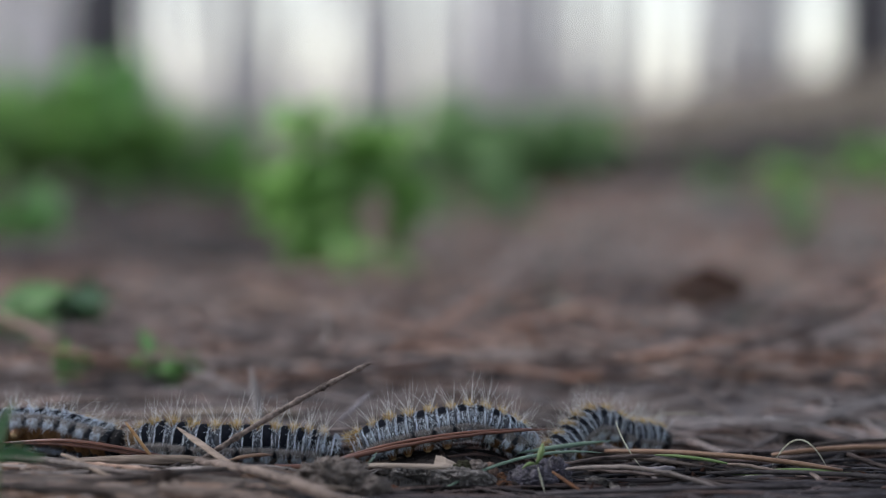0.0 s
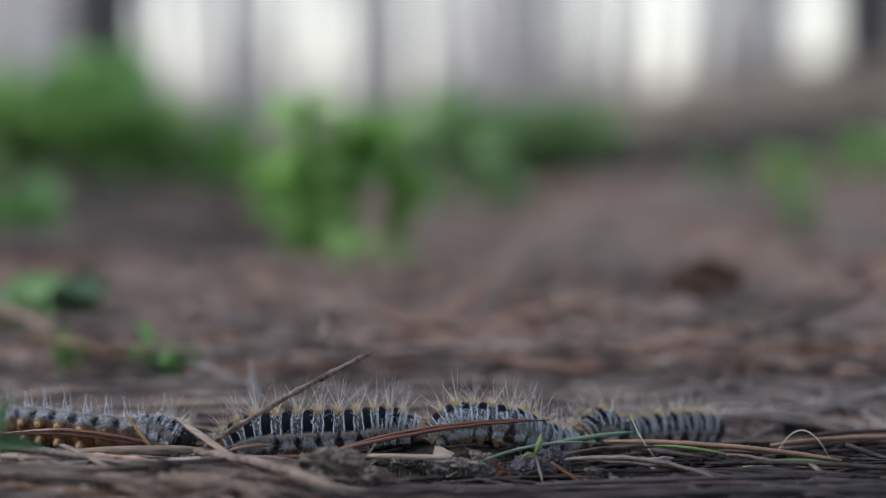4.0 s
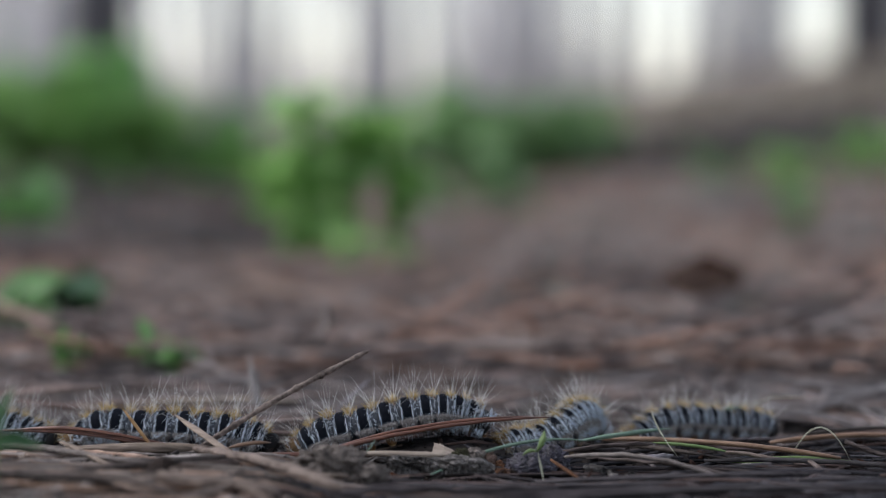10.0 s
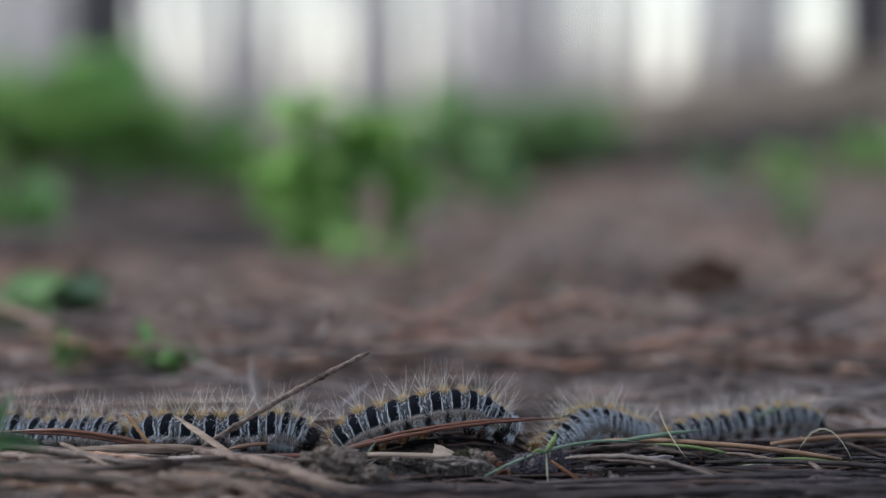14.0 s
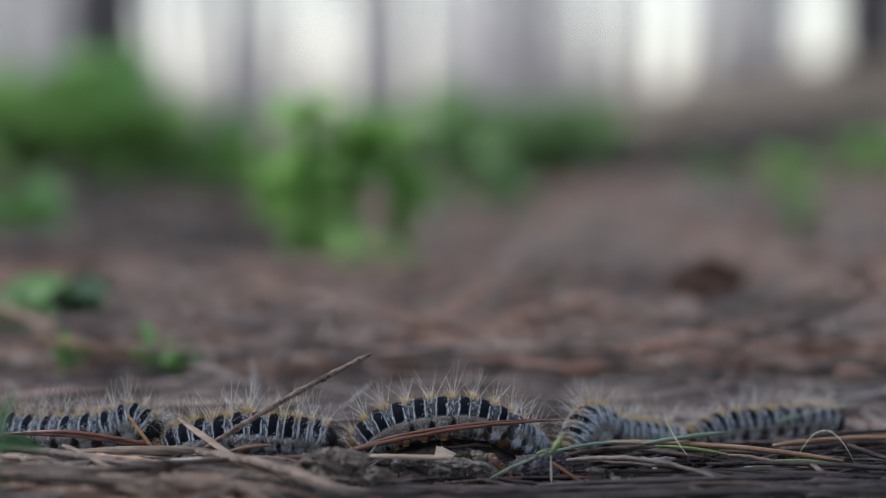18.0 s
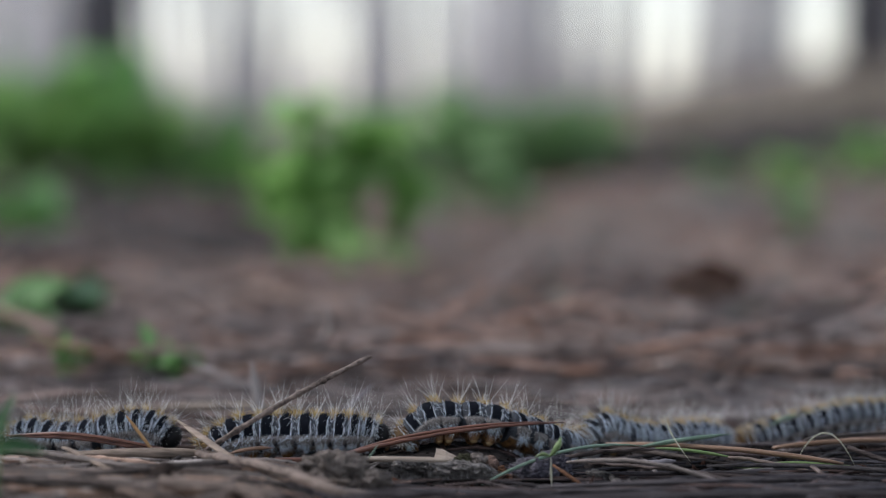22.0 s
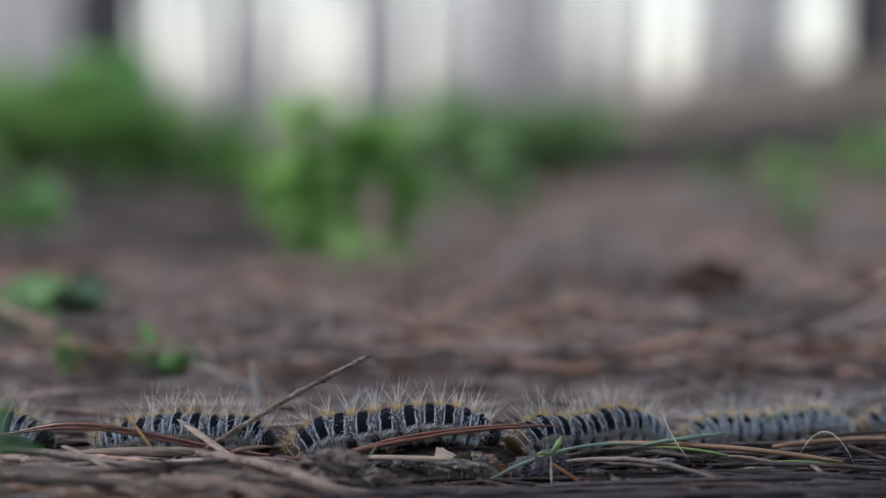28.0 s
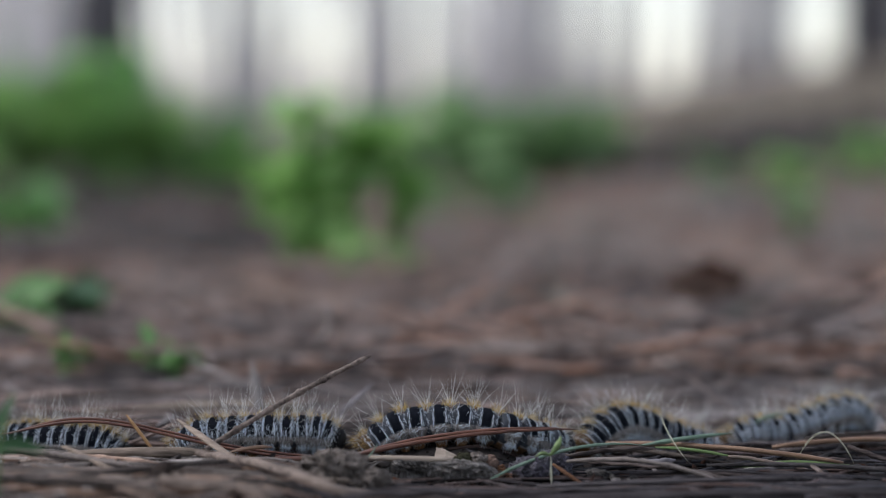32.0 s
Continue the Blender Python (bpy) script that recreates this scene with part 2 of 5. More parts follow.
def lump(name, centre, size, mat, label, category, seed=0, rough=.18, scale=1.0, squash=0.0, parent=None, grain=.1, flutes=0.0):
    """A weathered lump with its own ragged outline."""
    bm = bmesh.new()
    bmesh.ops.create_icosphere(bm, subdivisions=5, radius=1)
    for v in bm.verts:
        d = v.co.normalized()
        s = 1 + rough * noise.noise(d * 2.1 * scale + Vector((seed, 0, 0))) + rough * .5 * noise.noise(d * 6 * scale + Vector((0, seed, 0)))
        s += grain * (noise.noise(d * 13 + Vector((seed, 2, 0))) + .6 * noise.noise(d * 31) + .35 * abs(noise.noise(d * 60)))
        if flutes:
            s -= flutes * abs(noise.noise(Vector((d.x * 2.5, d.y * 9, d.z * 9 + seed))))
        co = d * s
        if squash:
            co = Vector([math.copysign(abs(c) ** (1 - squash), c) for c in co])
        v.co = Vector((co.x * size[0], co.y * size[1], co.z * size[2]))
    for f in bm.faces:
        f.smooth = True
    me = bpy.data.meshes.new(name)
    bm.to_mesh(me)
    bm.free()
    me.materials.append(mat)
    if parent is not None:
        return child(name, me, parent, Matrix.Translation(centre), label)
    ob = thing(name, me, label, category)
    ob.location = centre
    return ob


# ---- the trail on which the line of caterpillars goes: across (mm), depth (mm), height of the backs (mm) ----
TRAIL = ((-140, 28), (-100, 18), (-66, 9), (-49, 4), (-33, 1), (0, 0), (9, 0.5), (16, 4.5), (24, 12), (34, 19), (46, 25), (72, 36), (110, 52), (150, 70))
BACKS = ((-150.9, 1.1), (-66.9, 3.2), (-58.0, 3.2), (-49.2, 3.7), (-40.6, 3.9), (-32.1, 3.6), (-23.7, 3.8), (-18.7, 3.6), (-13.7, 4.2), (-7.0, 5.5), (-2.0, 6.4), (3.0, 6.6), (8.0, 6.0), (11.3, 4.2), (14.8, 2.2), (18.3, 2.4), (22.9, 3.3), (27.3, 3.1), (32.0, 1.4), (36.5, 1.6), (45.9, 1.9), (55.3, 1.5), (65.1, 2.0), (71.6, 2.2), (105.8, 1.7))


def along(table, x):
    """Smooth reading of a table of (x, value)."""
    if x <= table[0][0]:
        return table[0][1]
    for (a, va), (b, vb) in zip(table, table[1:]):
        if x <= b:
            u = (x - a) / (b - a)
            u = u * u * (3 - 2 * u) * .6 + u * .4
            return va + (vb - va) * u
    return table[-1][1]


def trail_floor(x):
    return along(BACKS, x) - 6.5


FRONT_DIP = ((-60, -2.4), (-25, -2.4), (-10, -3.6), (20, -3.6), (30, -2.8), (42, -1.6), (80, -1.2))
FRONT_RISE = ((-60, -.3), (-26, -.5), (-12, -3.4), (22, -3.7), (40, -3.2), (80, -2.8))


def beside(xm, off):
    """Height of the ground beside the trail, in mm: a shallow gully in front, then a low bank."""
    if off > 0:
        return -2.6
    dip = along(FRONT_DIP, xm)
    end = along(((-60, -14), (-20, -15), (10, -27), (80, -27)), xm)
    u = max(0, min(1, (off + 8) / (end + 8)))
    return dip + (along(FRONT_RISE, xm) - dip) * u * u * (3 - 2 * u)


def ground_height(x, y):
    """Height of the ground in metres at a place in metres."""
    xm, ym = x * 1000, y * 1000
    z = 0.0
    d = y + .37
    if abs(xm) < 220 and -140 < ym < 220:
        off = ym - along(TRAIL, xm)
        near = math.exp(-(off / 9) ** 2)
        z += trail_floor(xm) * near * MM
        z += (noise.noise((xm / 16, ym / 11, 3)) * 1.1 + noise.noise((xm / 5, ym / 4, 8)) * .5) * (1 - .8 * math.exp(-(off / 6) ** 2)) * (.45 if off < 0 else 1) * MM
        z += beside(xm, off) * MM * (1 - near)
    else:
        z -= 2.6 * MM
    grow = min(1, max(0, (d - .5) / 1.5))
    z += grow * (noise.noise((x * 6, y * 4, 0)) * .006 + noise.noise((x * 1.3, y * 1.1, 5)) * .015)
    if d > .9:
        bank = max(-.25, min(1.0, (x / d - .02) / .16))
        z += .028 * (min(d, 30) - .9) * bank
    return z


def ground():
    def steps(a, b, n, power):
        return [a + (b - a) * (i / n) ** power for i in range(n + 1)]
    xs = [x * .002 for x in range(-60, 61)]
    xs = [-v for v in reversed(steps(.124, 260, 44, 4.2))] + xs + steps(.124, 260, 44, 4.2)
    ys = [-v for v in reversed(steps(.102, 200, 16, 4.5))] + [y * .002 for y in range(-50, 61)] + steps(.124, 320, 90, 4.2)
    verts = [(x, y, ground_height(x, y)) for y in ys for x in xs]
    w = len(xs)
    faces = [(j * w + i, j * w + i + 1, (j + 1) * w + i + 1, (j + 1) * w + i) for j in range(len(ys) - 1) for i in range(w - 1)]
    # Near ground takes the mulch colour, which also carries the gap shade.
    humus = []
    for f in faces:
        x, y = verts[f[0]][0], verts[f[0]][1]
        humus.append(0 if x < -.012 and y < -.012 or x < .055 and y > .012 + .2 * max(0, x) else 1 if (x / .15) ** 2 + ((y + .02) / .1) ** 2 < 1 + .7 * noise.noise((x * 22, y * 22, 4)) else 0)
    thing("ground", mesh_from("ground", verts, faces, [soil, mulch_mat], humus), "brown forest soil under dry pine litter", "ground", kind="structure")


ground()


# ---- pine litter ----
def litter(name, count, xr, yr, length, radius, lift, mat, seed, turn=32, n=6, sides=4, keep_off=True, label="", tilt=4, wide=False):
    rnd = random.Random(seed)
    verts, faces = [], []
    for _ in range(count):
        y = yr[0] + (yr[1] - yr[0]) * rnd.random() ** (2.0 if wide else 1.0)
        x = rnd.uniform(*xr) * ((y + .37) / .4 if wide else 1)
        span = rnd.uniform(*length) * MM
        a = radians(rnd.gauss(0, turn))
        dx, dy = math.cos(a) * span / 2, math.sin(a) * span / 2
        dz = math.sin(radians(rnd.gauss(0, tilt))) * span / 2
        bend = rnd.gauss(0, .05) * span
        up = rnd.random() ** 2 * lift * MM
        r = rnd.uniform(*radius) * MM
        line = []
        for i in range(n):
            u = i / (n - 1) * 2 - 1
            px, py = x + dx * u - dy / span * bend * 2 * (1 - u * u), y + dy * u + dx / span * bend * 2 * (1 - u * u)
            g = ground_height(px, py)
            z = g + r * .5 + up + dz * u * (1 if dz * u > 0 else .2)
            if keep_off:
                off = py * 1000 - along(TRAIL, px * 1000)
                if -5.5 < off < 5.5:
                    z = min(z, g + r * .4)
                elif off <= -5.5:
                    z = min(z, g + (.4 + .015 * (-5.5 - off)) * MM)
            line.append((px, py, z))
        tube(verts, faces, line, [r * (.55 if i in (0, n - 1) else 1) for i in range(n)], sides, .7)
    thing(name, mesh_from(name, verts, faces, [mat]), label, "pine litter", kind="stuff")


litter("needle_litter", 420, (-.1, .1), (.03, .14), (35, 95), (.35, .7), 1.3, near_litter_mat, 3, 38, 8, 5, label="dry brown pine needles matted on the ground")
litter("trail_needle_litter", 120, (-.09, .09), (.012, .034), (25, 80), (.3, .6), 1.0, shade_litter_mat, 33, 12, 8, 5, label="pine needles matted along the trail, shade put into their colour")
litter("trail_needle_litter", 60, (-.09, .09), (.001, .014), (20, 60), (.25, .5), 1.0, litter_mat, 35, 30, 8, 5, label="pine needles matted under the trail, darkened as the shade there")
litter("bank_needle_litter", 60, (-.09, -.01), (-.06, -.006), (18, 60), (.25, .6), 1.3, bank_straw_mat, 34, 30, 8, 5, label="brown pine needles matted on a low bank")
litter("front_needle_litter", 130, (-.012, .09), (-.06, -.006), (18, 70), (.2, .5), 1.3, litter_mat, 13, 30, 8, 5, label="weathered pine needles matted on the ground, darkened for the front shade")
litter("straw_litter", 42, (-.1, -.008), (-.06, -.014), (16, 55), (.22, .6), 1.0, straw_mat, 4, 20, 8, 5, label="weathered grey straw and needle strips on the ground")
litter("dark_straw_litter", 46, (-.006, .1), (-.06, -.014), (16, 55), (.22, .6), 1.0, litter_mat, 44, 20, 8, 5, label="weathered straw and needle strips on the ground, darkened for the front shade")
litter("bank_straw_litter", 46, (-.075, -.012), (-.05, -.012), (10, 42), (.25, .75), 1.6, bank_straw_mat, 15, 24, 7, 5, label="pale broken straw and needle strips on a low bank")
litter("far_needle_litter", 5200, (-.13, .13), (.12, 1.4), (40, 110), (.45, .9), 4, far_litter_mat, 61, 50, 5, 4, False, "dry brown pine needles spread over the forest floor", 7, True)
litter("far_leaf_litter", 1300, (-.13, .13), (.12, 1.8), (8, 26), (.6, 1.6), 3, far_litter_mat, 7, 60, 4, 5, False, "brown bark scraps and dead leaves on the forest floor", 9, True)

litter("shaded_needle_litter", 1000, (-.045, .11), (.11, .34), (35, 100), (.5, 1.0), 3, shade_litter_mat, 23, 50, 5, 4, False, "brown pine needles behind the trail, shade put into their colour", 6)
# Flakes paint the herbs' shadow over dark soil.
litter("leaf_mould", 1700, (-.072, -.029), (.42, 1.5), (15, 45), (2.5, 6), 2, shade_flake_mat, 17, 70, 4, 6, False, "dark soil flakes under the green herbs, deepened for their shadow", 5, True)
litter("slope_litter", 420, (.01, .075), (2.1, 9.0), (80, 220), (4, 9), 6, slope_litter_mat, 27, 40, 4, 5, False, "tan needles and grass on the far slope, sunlight put into their colour", 5, True)
# These flakes put a band of shade on the slope by colour.
litter("leaf_mould", 300, (.018, .066), (1.2, 2.15), (30, 90), (5, 11), 3, shade_flake_mat, 18, 70, 4, 6, False, "dark flakes standing for the band of shade on the slope", 5, True)
litter("rusty_needle_litter", 520, (-.056, .004), (.25, .75), (30, 80), (.6, 1.1), 4, warm_litter_mat, 19, 35, 5, 4, False, "rusty orange-brown pine needles on the forest floor", 6, True)
litter("bark_scrap_litter", 420, (-.012, .072), (.2, 1.1), (14, 50), (1.2, 3.2), 3, scrap_mat, 29, 40, 4, 6, False, "grey-brown bark scraps scattered over the forest floor", 5, True)


def mulch(count, seed):
    """Crumbled bark and rotten scraps between the needles."""
    rnd = random.Random(seed)
    verts, faces = [], []
    for _ in range(count):
        x, y = rnd.uniform(-.085, .085), rnd.uniform(-.055, .09)
        off = y * 1000 - along(TRAIL, x * 1000)
        if off > 6 and x < .05 and rnd.random() < .75:
            continue
        size = rnd.uniform(.2, .95) * (.5 if abs(off) < 7 else 1) * MM
        turn = Euler((rnd.gauss(0, .5), rnd.gauss(0, .5), rnd.uniform(0, 6.28))).to_matrix()
        at = Vector((x, y, ground_height(x, y) + size * .15))
        dims = Vector((rnd.uniform(.8, 2.0), rnd.uniform(.5, 1.1), rnd.uniform(.3, .7))) * size
        b = len(verts)
        for cx, cy, cz in ((-1, 0, 0), (-.4, -1, 0), (.5, -.8, .1), (1, .1, 0), (.4, 1, 0), (-.5, .8, -.1), (-.3, -.2, 1), (.4, .1, .9), (0, 0, -1)):
            c = Vector((cx + rnd.gauss(0, .15), cy + rnd.gauss(0, .15), cz + rnd.gauss(0, .15)))
            verts.append(at + turn @ Vector((c.x * dims.x, c.y * dims.y, c.z * dims.z)))
        for f in ((0, 1, 6), (1, 2, 6), (2, 7, 6), (2, 3, 7), (3, 4, 7), (4, 6, 7), (4, 5, 6), (5, 0, 6), (1, 0, 8), (2, 1, 8), (3, 2, 8), (4, 3, 8), (5, 4, 8), (0, 5, 8)):
            faces.append(tuple(b + k for k in f))
    thing("mulch", mesh_from("mulch", verts, faces, [mulch_mat]), "crumbled bark and rotten scraps, darkened further for shade among the needles", "mulch", kind="stuff")


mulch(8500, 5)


def single_needles():
    rnd = random.Random(21)
    for i in range(60):
        y = rnd.choice((rnd.uniform(-.055, -.012), rnd.uniform(.016, .07)))
        x = rnd.uniform(-.075, .075)
        if y > 0:
            y += along(TRAIL, x * 1000) * MM
        a, span = radians(rnd.gauss(0, 22)), rnd.uniform(.03, .075)
        ends = []
        for s in (-.5, .5):
            px, py = x + math.cos(a) * span * s, y + math.sin(a) * span * s
            ends.append((px, py, ground_height(px, py) + .0005 + rnd.random() * .0008))
        if y < 0 and -.022 < x < .03:
            continue
        if any(abs(e[1] * 1000 - along(TRAIL, e[0] * 1000)) < 6 for e in ends):
            continue
        rod("pine_needle", *ends, rnd.uniform(.5, .85) * MM, old_needle_mat if y < 0 < x else needle_mat, "dark weathered pine needle lying on the litter" if y < 0 < x else "dry brown pine needle lying on the litter", "pine needle",
            rise=rnd.uniform(0, .0012), sway=rnd.gauss(0, .003), sides=6, group="fallen pine needles", seed=i)


single_needles()


# ---- the twigs, needles, blades and lumps along the trail ----
rod("twig", (-0.0352, -0.0105, -0.0001), (-0.0103, -0.0098, 0.0142), .46 * MM, twig_mat, "thin grey-brown dead twig leaning up out of the litter", "twig", rise=.0006, crook=.00004, n=51, ends=(1.0, .5), flat=.95, knots=.07, seed=3, slim=.25, buds=(.22, .41, .58, .72, .77, .93))
rod("broken_straw", (-0.0384, -0.0090, 0.0048), (-0.0273, -0.0200, -0.0009), .8 * MM, pale_straw_mat, "pale broken straw blade standing slantwise in the litter", "straw", ends=(.25, .9), flat=.35, groove=.4)
rod("orange_needle_stub", (-0.0458, -0.0090, 0.0055), (-0.0413, -0.0110, -0.0000), .42 * MM, orange_needle_mat, "short orange-tan needle stub stuck in the litter", "pine needle", ends=(.4, .8), flat=.5)
rod("straw_stalk", (-0.0592, -0.0140, -0.0006), (-0.0299, -0.0120, -0.0000), 1.0 * MM, pale_straw_mat, "pale grey straw stalk lying along the trail", "straw", rise=.0008, flat=.8)
rod("straw_stalk", (-0.0650, -0.0220, -0.0020), (-0.0285, -0.0240, -0.0008), .9 * MM, pale_straw_mat, "broad weathered straw stalk lying in the litter", "straw", rise=.001, flat=.6)
rod("straw_stalk", (-0.0548, -0.0360, -0.0016), (-0.0126, -0.0300, -0.0010), .9 * MM, pale_straw_mat, "broad weathered straw stalk lying in the litter", "straw", rise=.001, flat=.6)
red_needle = rod("red_needle", (-0.0157, -0.0080, -0.0007), (0.0178, -0.0050, 0.0040), .62 * MM, red_needle_mat, "long red-brown pine needle propped along the caterpillars", "pine needle", rise=.0011, ends=(.8, .3), n=17, crook=.00007, knots=.05, slim=.55, groove=.35, flat=.75)
rod("red_needle", (-0.0290, -0.0090, -0.0011), (-0.0151, -0.0090, -0.0009), .55 * MM, red_needle_mat, "red-brown pine needle half under the straw", "pine needle", flat=.8)
rod("tan_needle", (0.0244, 0.0040, -0.0004), (0.0581, -0.0080, -0.0016), .62 * MM, tan_needle_mat, "long tan pine needle lying beside the trail", "pine needle", rise=.0008, n=15, ends=(.8, .5), groove=.3, crook=.00004, knots=.05)
rod("tan_needle", (0.0493, 0.0030, -0.0008), (0.0690, 0.0080, -0.0003), .6 * MM, tan_needle_mat, "tan pine needle lying beside the trail", "pine needle", rise=.0004, n=13, groove=.3, crook=.00004)
rod("brown_needle", (0.0552, 0.0100, -0.0005), (0.0722, 0.0160, -0.0003), .5 * MM, needle_mat, "brown pine needle lying along the trail", "pine needle", rise=.0003, n=13, crook=.00006)
rod("straw_strip", (0.0177, -0.0140, -0.0006), (0.0399, -0.0220, -0.0027), 0.62 * MM, needle_mat, "broad grey-brown dead blade bowed over the litter", "straw", rise=.0016, flat=.6, n=15, crook=.00012, knots=.12, groove=.5, sides=10, seed=31)
rod("grey_straw", (0.0177, -0.0090, -0.0005), (0.0310, -0.0060, 0.0002), 0.5 * MM, straw_mat, "grey weathered blade lying in the litter", "straw", rise=.0003, flat=.8, n=13, crook=.0001, knots=.12, groove=.4, seed=32)
rod("grey_flake", (0.0289, -0.0100, -0.0015), (0.0337, -0.0090, -0.0011), 0.5 * MM, flake_mat, "lilac-grey papery flake of dead bark in the litter", "bark flake", flat=.9, n=11, crook=.00015, knots=.25, ends=(.4, .3), seed=33)
rod("brown_straw", (0.0417, -0.0060, -0.0010), (0.0539, -0.0120, -0.0027), 0.55 * MM, needle_mat, "dark brown dead blade lying over green grass", "straw", rise=.0004, flat=.7, n=13, crook=.0001, knots=.1, groove=.5, seed=34)
rod("grey_stick", (0.0600, 0.0000, -0.0003), (0.0670, -0.0030, -0.0027), 0.55 * MM, straw_mat, "grey dead stick end beside the trail", "stick", n=11, crook=.0001, knots=.12, seed=35)
rod("dark_twig", (0.0526, -0.0140, -0.0012), (0.0575, -0.0220, -0.0043), 0.5 * MM, twig_mat, "short dark dead twig in the litter", "twig", n=13, crook=.00018, knots=.2, seed=36)
rod("grey_straw", (0.0379, -0.0200, -0.0027), (0.0651, -0.0180, -0.0023), 0.55 * MM, bank_straw_mat, "long grey-tan dead blade lying in the litter", "straw", rise=.0003, flat=.6, n=15, crook=.00014, knots=.12, groove=.5, seed=37)
rod("grey_straw", (0.0321, -0.0170, -0.0020), (0.0527, -0.0210, -0.0033), 0.42 * MM, straw_mat, "grey weathered blade lying in the litter", "straw", rise=.0008, flat=.7, n=13, crook=.00014, knots=.15, groove=.4, seed=38)
rod("brown_straw", (0.0136, -0.0300, -0.0025), (0.0422, -0.0290, -0.0029), 0.7 * MM, old_needle_mat, "broad dark brown dead blade at the front", "straw", rise=.0006, flat=.6, n=15, crook=.0002, knots=.15, groove=.4, seed=39)
rod("brown_straw", (0.0374, -0.0310, -0.0026), (0.0633, -0.0280, -0.0026), 0.7 * MM, straw_mat, "broad dark brown dead blade at the front", "straw", rise=.0003, flat=.6, n=15, crook=.0002, knots=.15, groove=.4, seed=40)
rod("bark_crumb", (0.0206, -0.0150, -0.0018), (0.0251, -0.0170, -0.0027), 0.75 * MM, bark_mat, "dark crumbling bark bit in the litter", "bark", n=13, crook=.0003, knots=.3, ends=(.5, .4), seed=41)
rod("bark_crumb", (0.0261, -0.0170, -0.0027), (0.0292, -0.0180, -0.0030), 0.6 * MM, bark_mat, "dark crumbling bark bit in the litter", "bark", n=11, crook=.0003, knots=.3, ends=(.5, .4), seed=42)
rod("wild_grass", (0.0410, -0.0080, -0.0019), (0.0501, -0.0090, -0.0027), 0.55 * MM, grass_mat, "broad fresh green grass blade half under dead straw", "grass", flat=.7, ends=(.2, .1), n=13)
rod("dry_thread", (0.0418, -0.0130, -0.0023), (0.0454, -0.0130, -0.0018), 0.12 * MM, dry_grass_mat, "thin pale dry grass thread in the litter", "grass", rise=.0003)
rod("straw_stalk", (-0.0347, -0.0150, 0.0008), (-0.0125, -0.0520, 0.0007), 1.0 * MM, brown_wood_mat, "thick brown straw stalk lying towards the front", "straw", rise=.0004, sway=-.001, flat=.75, n=17, crook=.0002, knots=.16, groove=.3, seed=49)
rod("straw_stalk", (-0.0537, -0.0170, 0.0019), (-0.0446, -0.0300, 0.0003), 0.55 * MM, pale_straw_mat, "pale grey straw strip lying towards the front", "straw", flat=.6, n=13, crook=.0001, knots=.1, groove=.3, seed=48)
rod("straw_stalk", (-0.0579, -0.0190, 0.0002), (-0.0613, -0.0380, -0.0004), 0.8 * MM, pale_straw_mat, "pale straw stalk running down towards the front", "straw", flat=.8, n=13, crook=.00015, knots=.1, seed=43)
rod("straw_stub", (-0.0479, -0.0330, 0.0004), (-0.0404, -0.0330, 0.0008), 0.55 * MM, pale_straw_mat, "short pale broken straw stub in the litter", "straw", flat=.8, n=11, crook=.0001, knots=.15, ends=(.6, .5), seed=44)
rod("twig_stub", (-0.0391, -0.0400, 0.0000), (-0.0366, -0.0360, 0.0022), 1.5 * MM, knot_and_gap_mat, "stubby dark twig knot in the litter", "twig", n=13, crook=.0004, knots=.3, ends=(.6, .5), seed=45)
# Added dark strip in place of the shaded gap below the stalks.
rod("rotten_strip", (-0.0578, -0.0360, 0.0001), (-0.0470, -0.0350, 0.0001), 0.6 * MM, knot_and_gap_mat, "dark strip standing for the shaded gap under the straw", "wood", n=13, crook=.0003, knots=.25, flat=.6, seed=46)
rod("wood_strip", (-0.0369, -0.0440, 0.0011), (-0.0207, -0.0480, -0.0004), 1.9 * MM, brown_wood_mat, "warm brown weathered wood strip at the front", "wood", n=15, crook=.0003, knots=.2, flat=.6, groove=.3, seed=47)
rod("wood_strip", (-0.0598, -0.0460, 0.0000), (-0.0447, -0.0460, -0.0001), 1.4 * MM, brown_wood_mat, "warm brown weathered wood strip at the front", "wood", n=15, crook=.0003, knots=.2, flat=.7, groove=.3, seed=50)
rod("dead_grass", (0.0210, -0.0120, -0.0011), (0.0450, -0.0220, -0.0030), .8 * MM, straw_mat, "broad grey-brown dead grass lying aslant in the litter", "dead grass", rise=.0008, flat=.35, n=15, crook=.0002, groove=.5, seed=61)
rod("dead_grass", (0.0225, -0.0160, -0.0024), (0.0560, -0.0190, -0.0026), .7 * MM, old_needle_mat, "broad dark dead grass lying in the litter", "dead grass", rise=.001, flat=.4, n=15, crook=.0002, groove=.5, seed=62)
rod("wood_strip", (-0.0149, -0.0480, -0.0004), (0.0152, -0.0440, -0.0003), 1.1 * MM, old_needle_mat, "long dark weathered wood strip at the front", "wood", n=17, crook=.0003, knots=.15, flat=.6, groove=.3, seed=51)
rod("straw_stub", (-0.0460, -0.0450, 0.0000), (-0.0426, -0.0450, 0.0002), 0.7 * MM, pale_straw_mat, "small yellowish straw stub at the front", "straw", n=9, knots=.2, ends=(.6, .5), seed=52)
rod("pale_strip", (-0.0111, -0.0160, 0.0002), (0.0013, -0.0160, -0.0001), .85 * MM, chip_mat, "flat pale needle strip on the bark piece", "pine needle", flat=.5)
rod("pink_needle", (-0.0165, 0.0260, 0.0013), (-0.0112, 0.0280, 0.0060), .4 * MM, flake_mat, "short pinkish-grey needle rising behind the caterpillars", "pine needle", ends=(.8, .3))
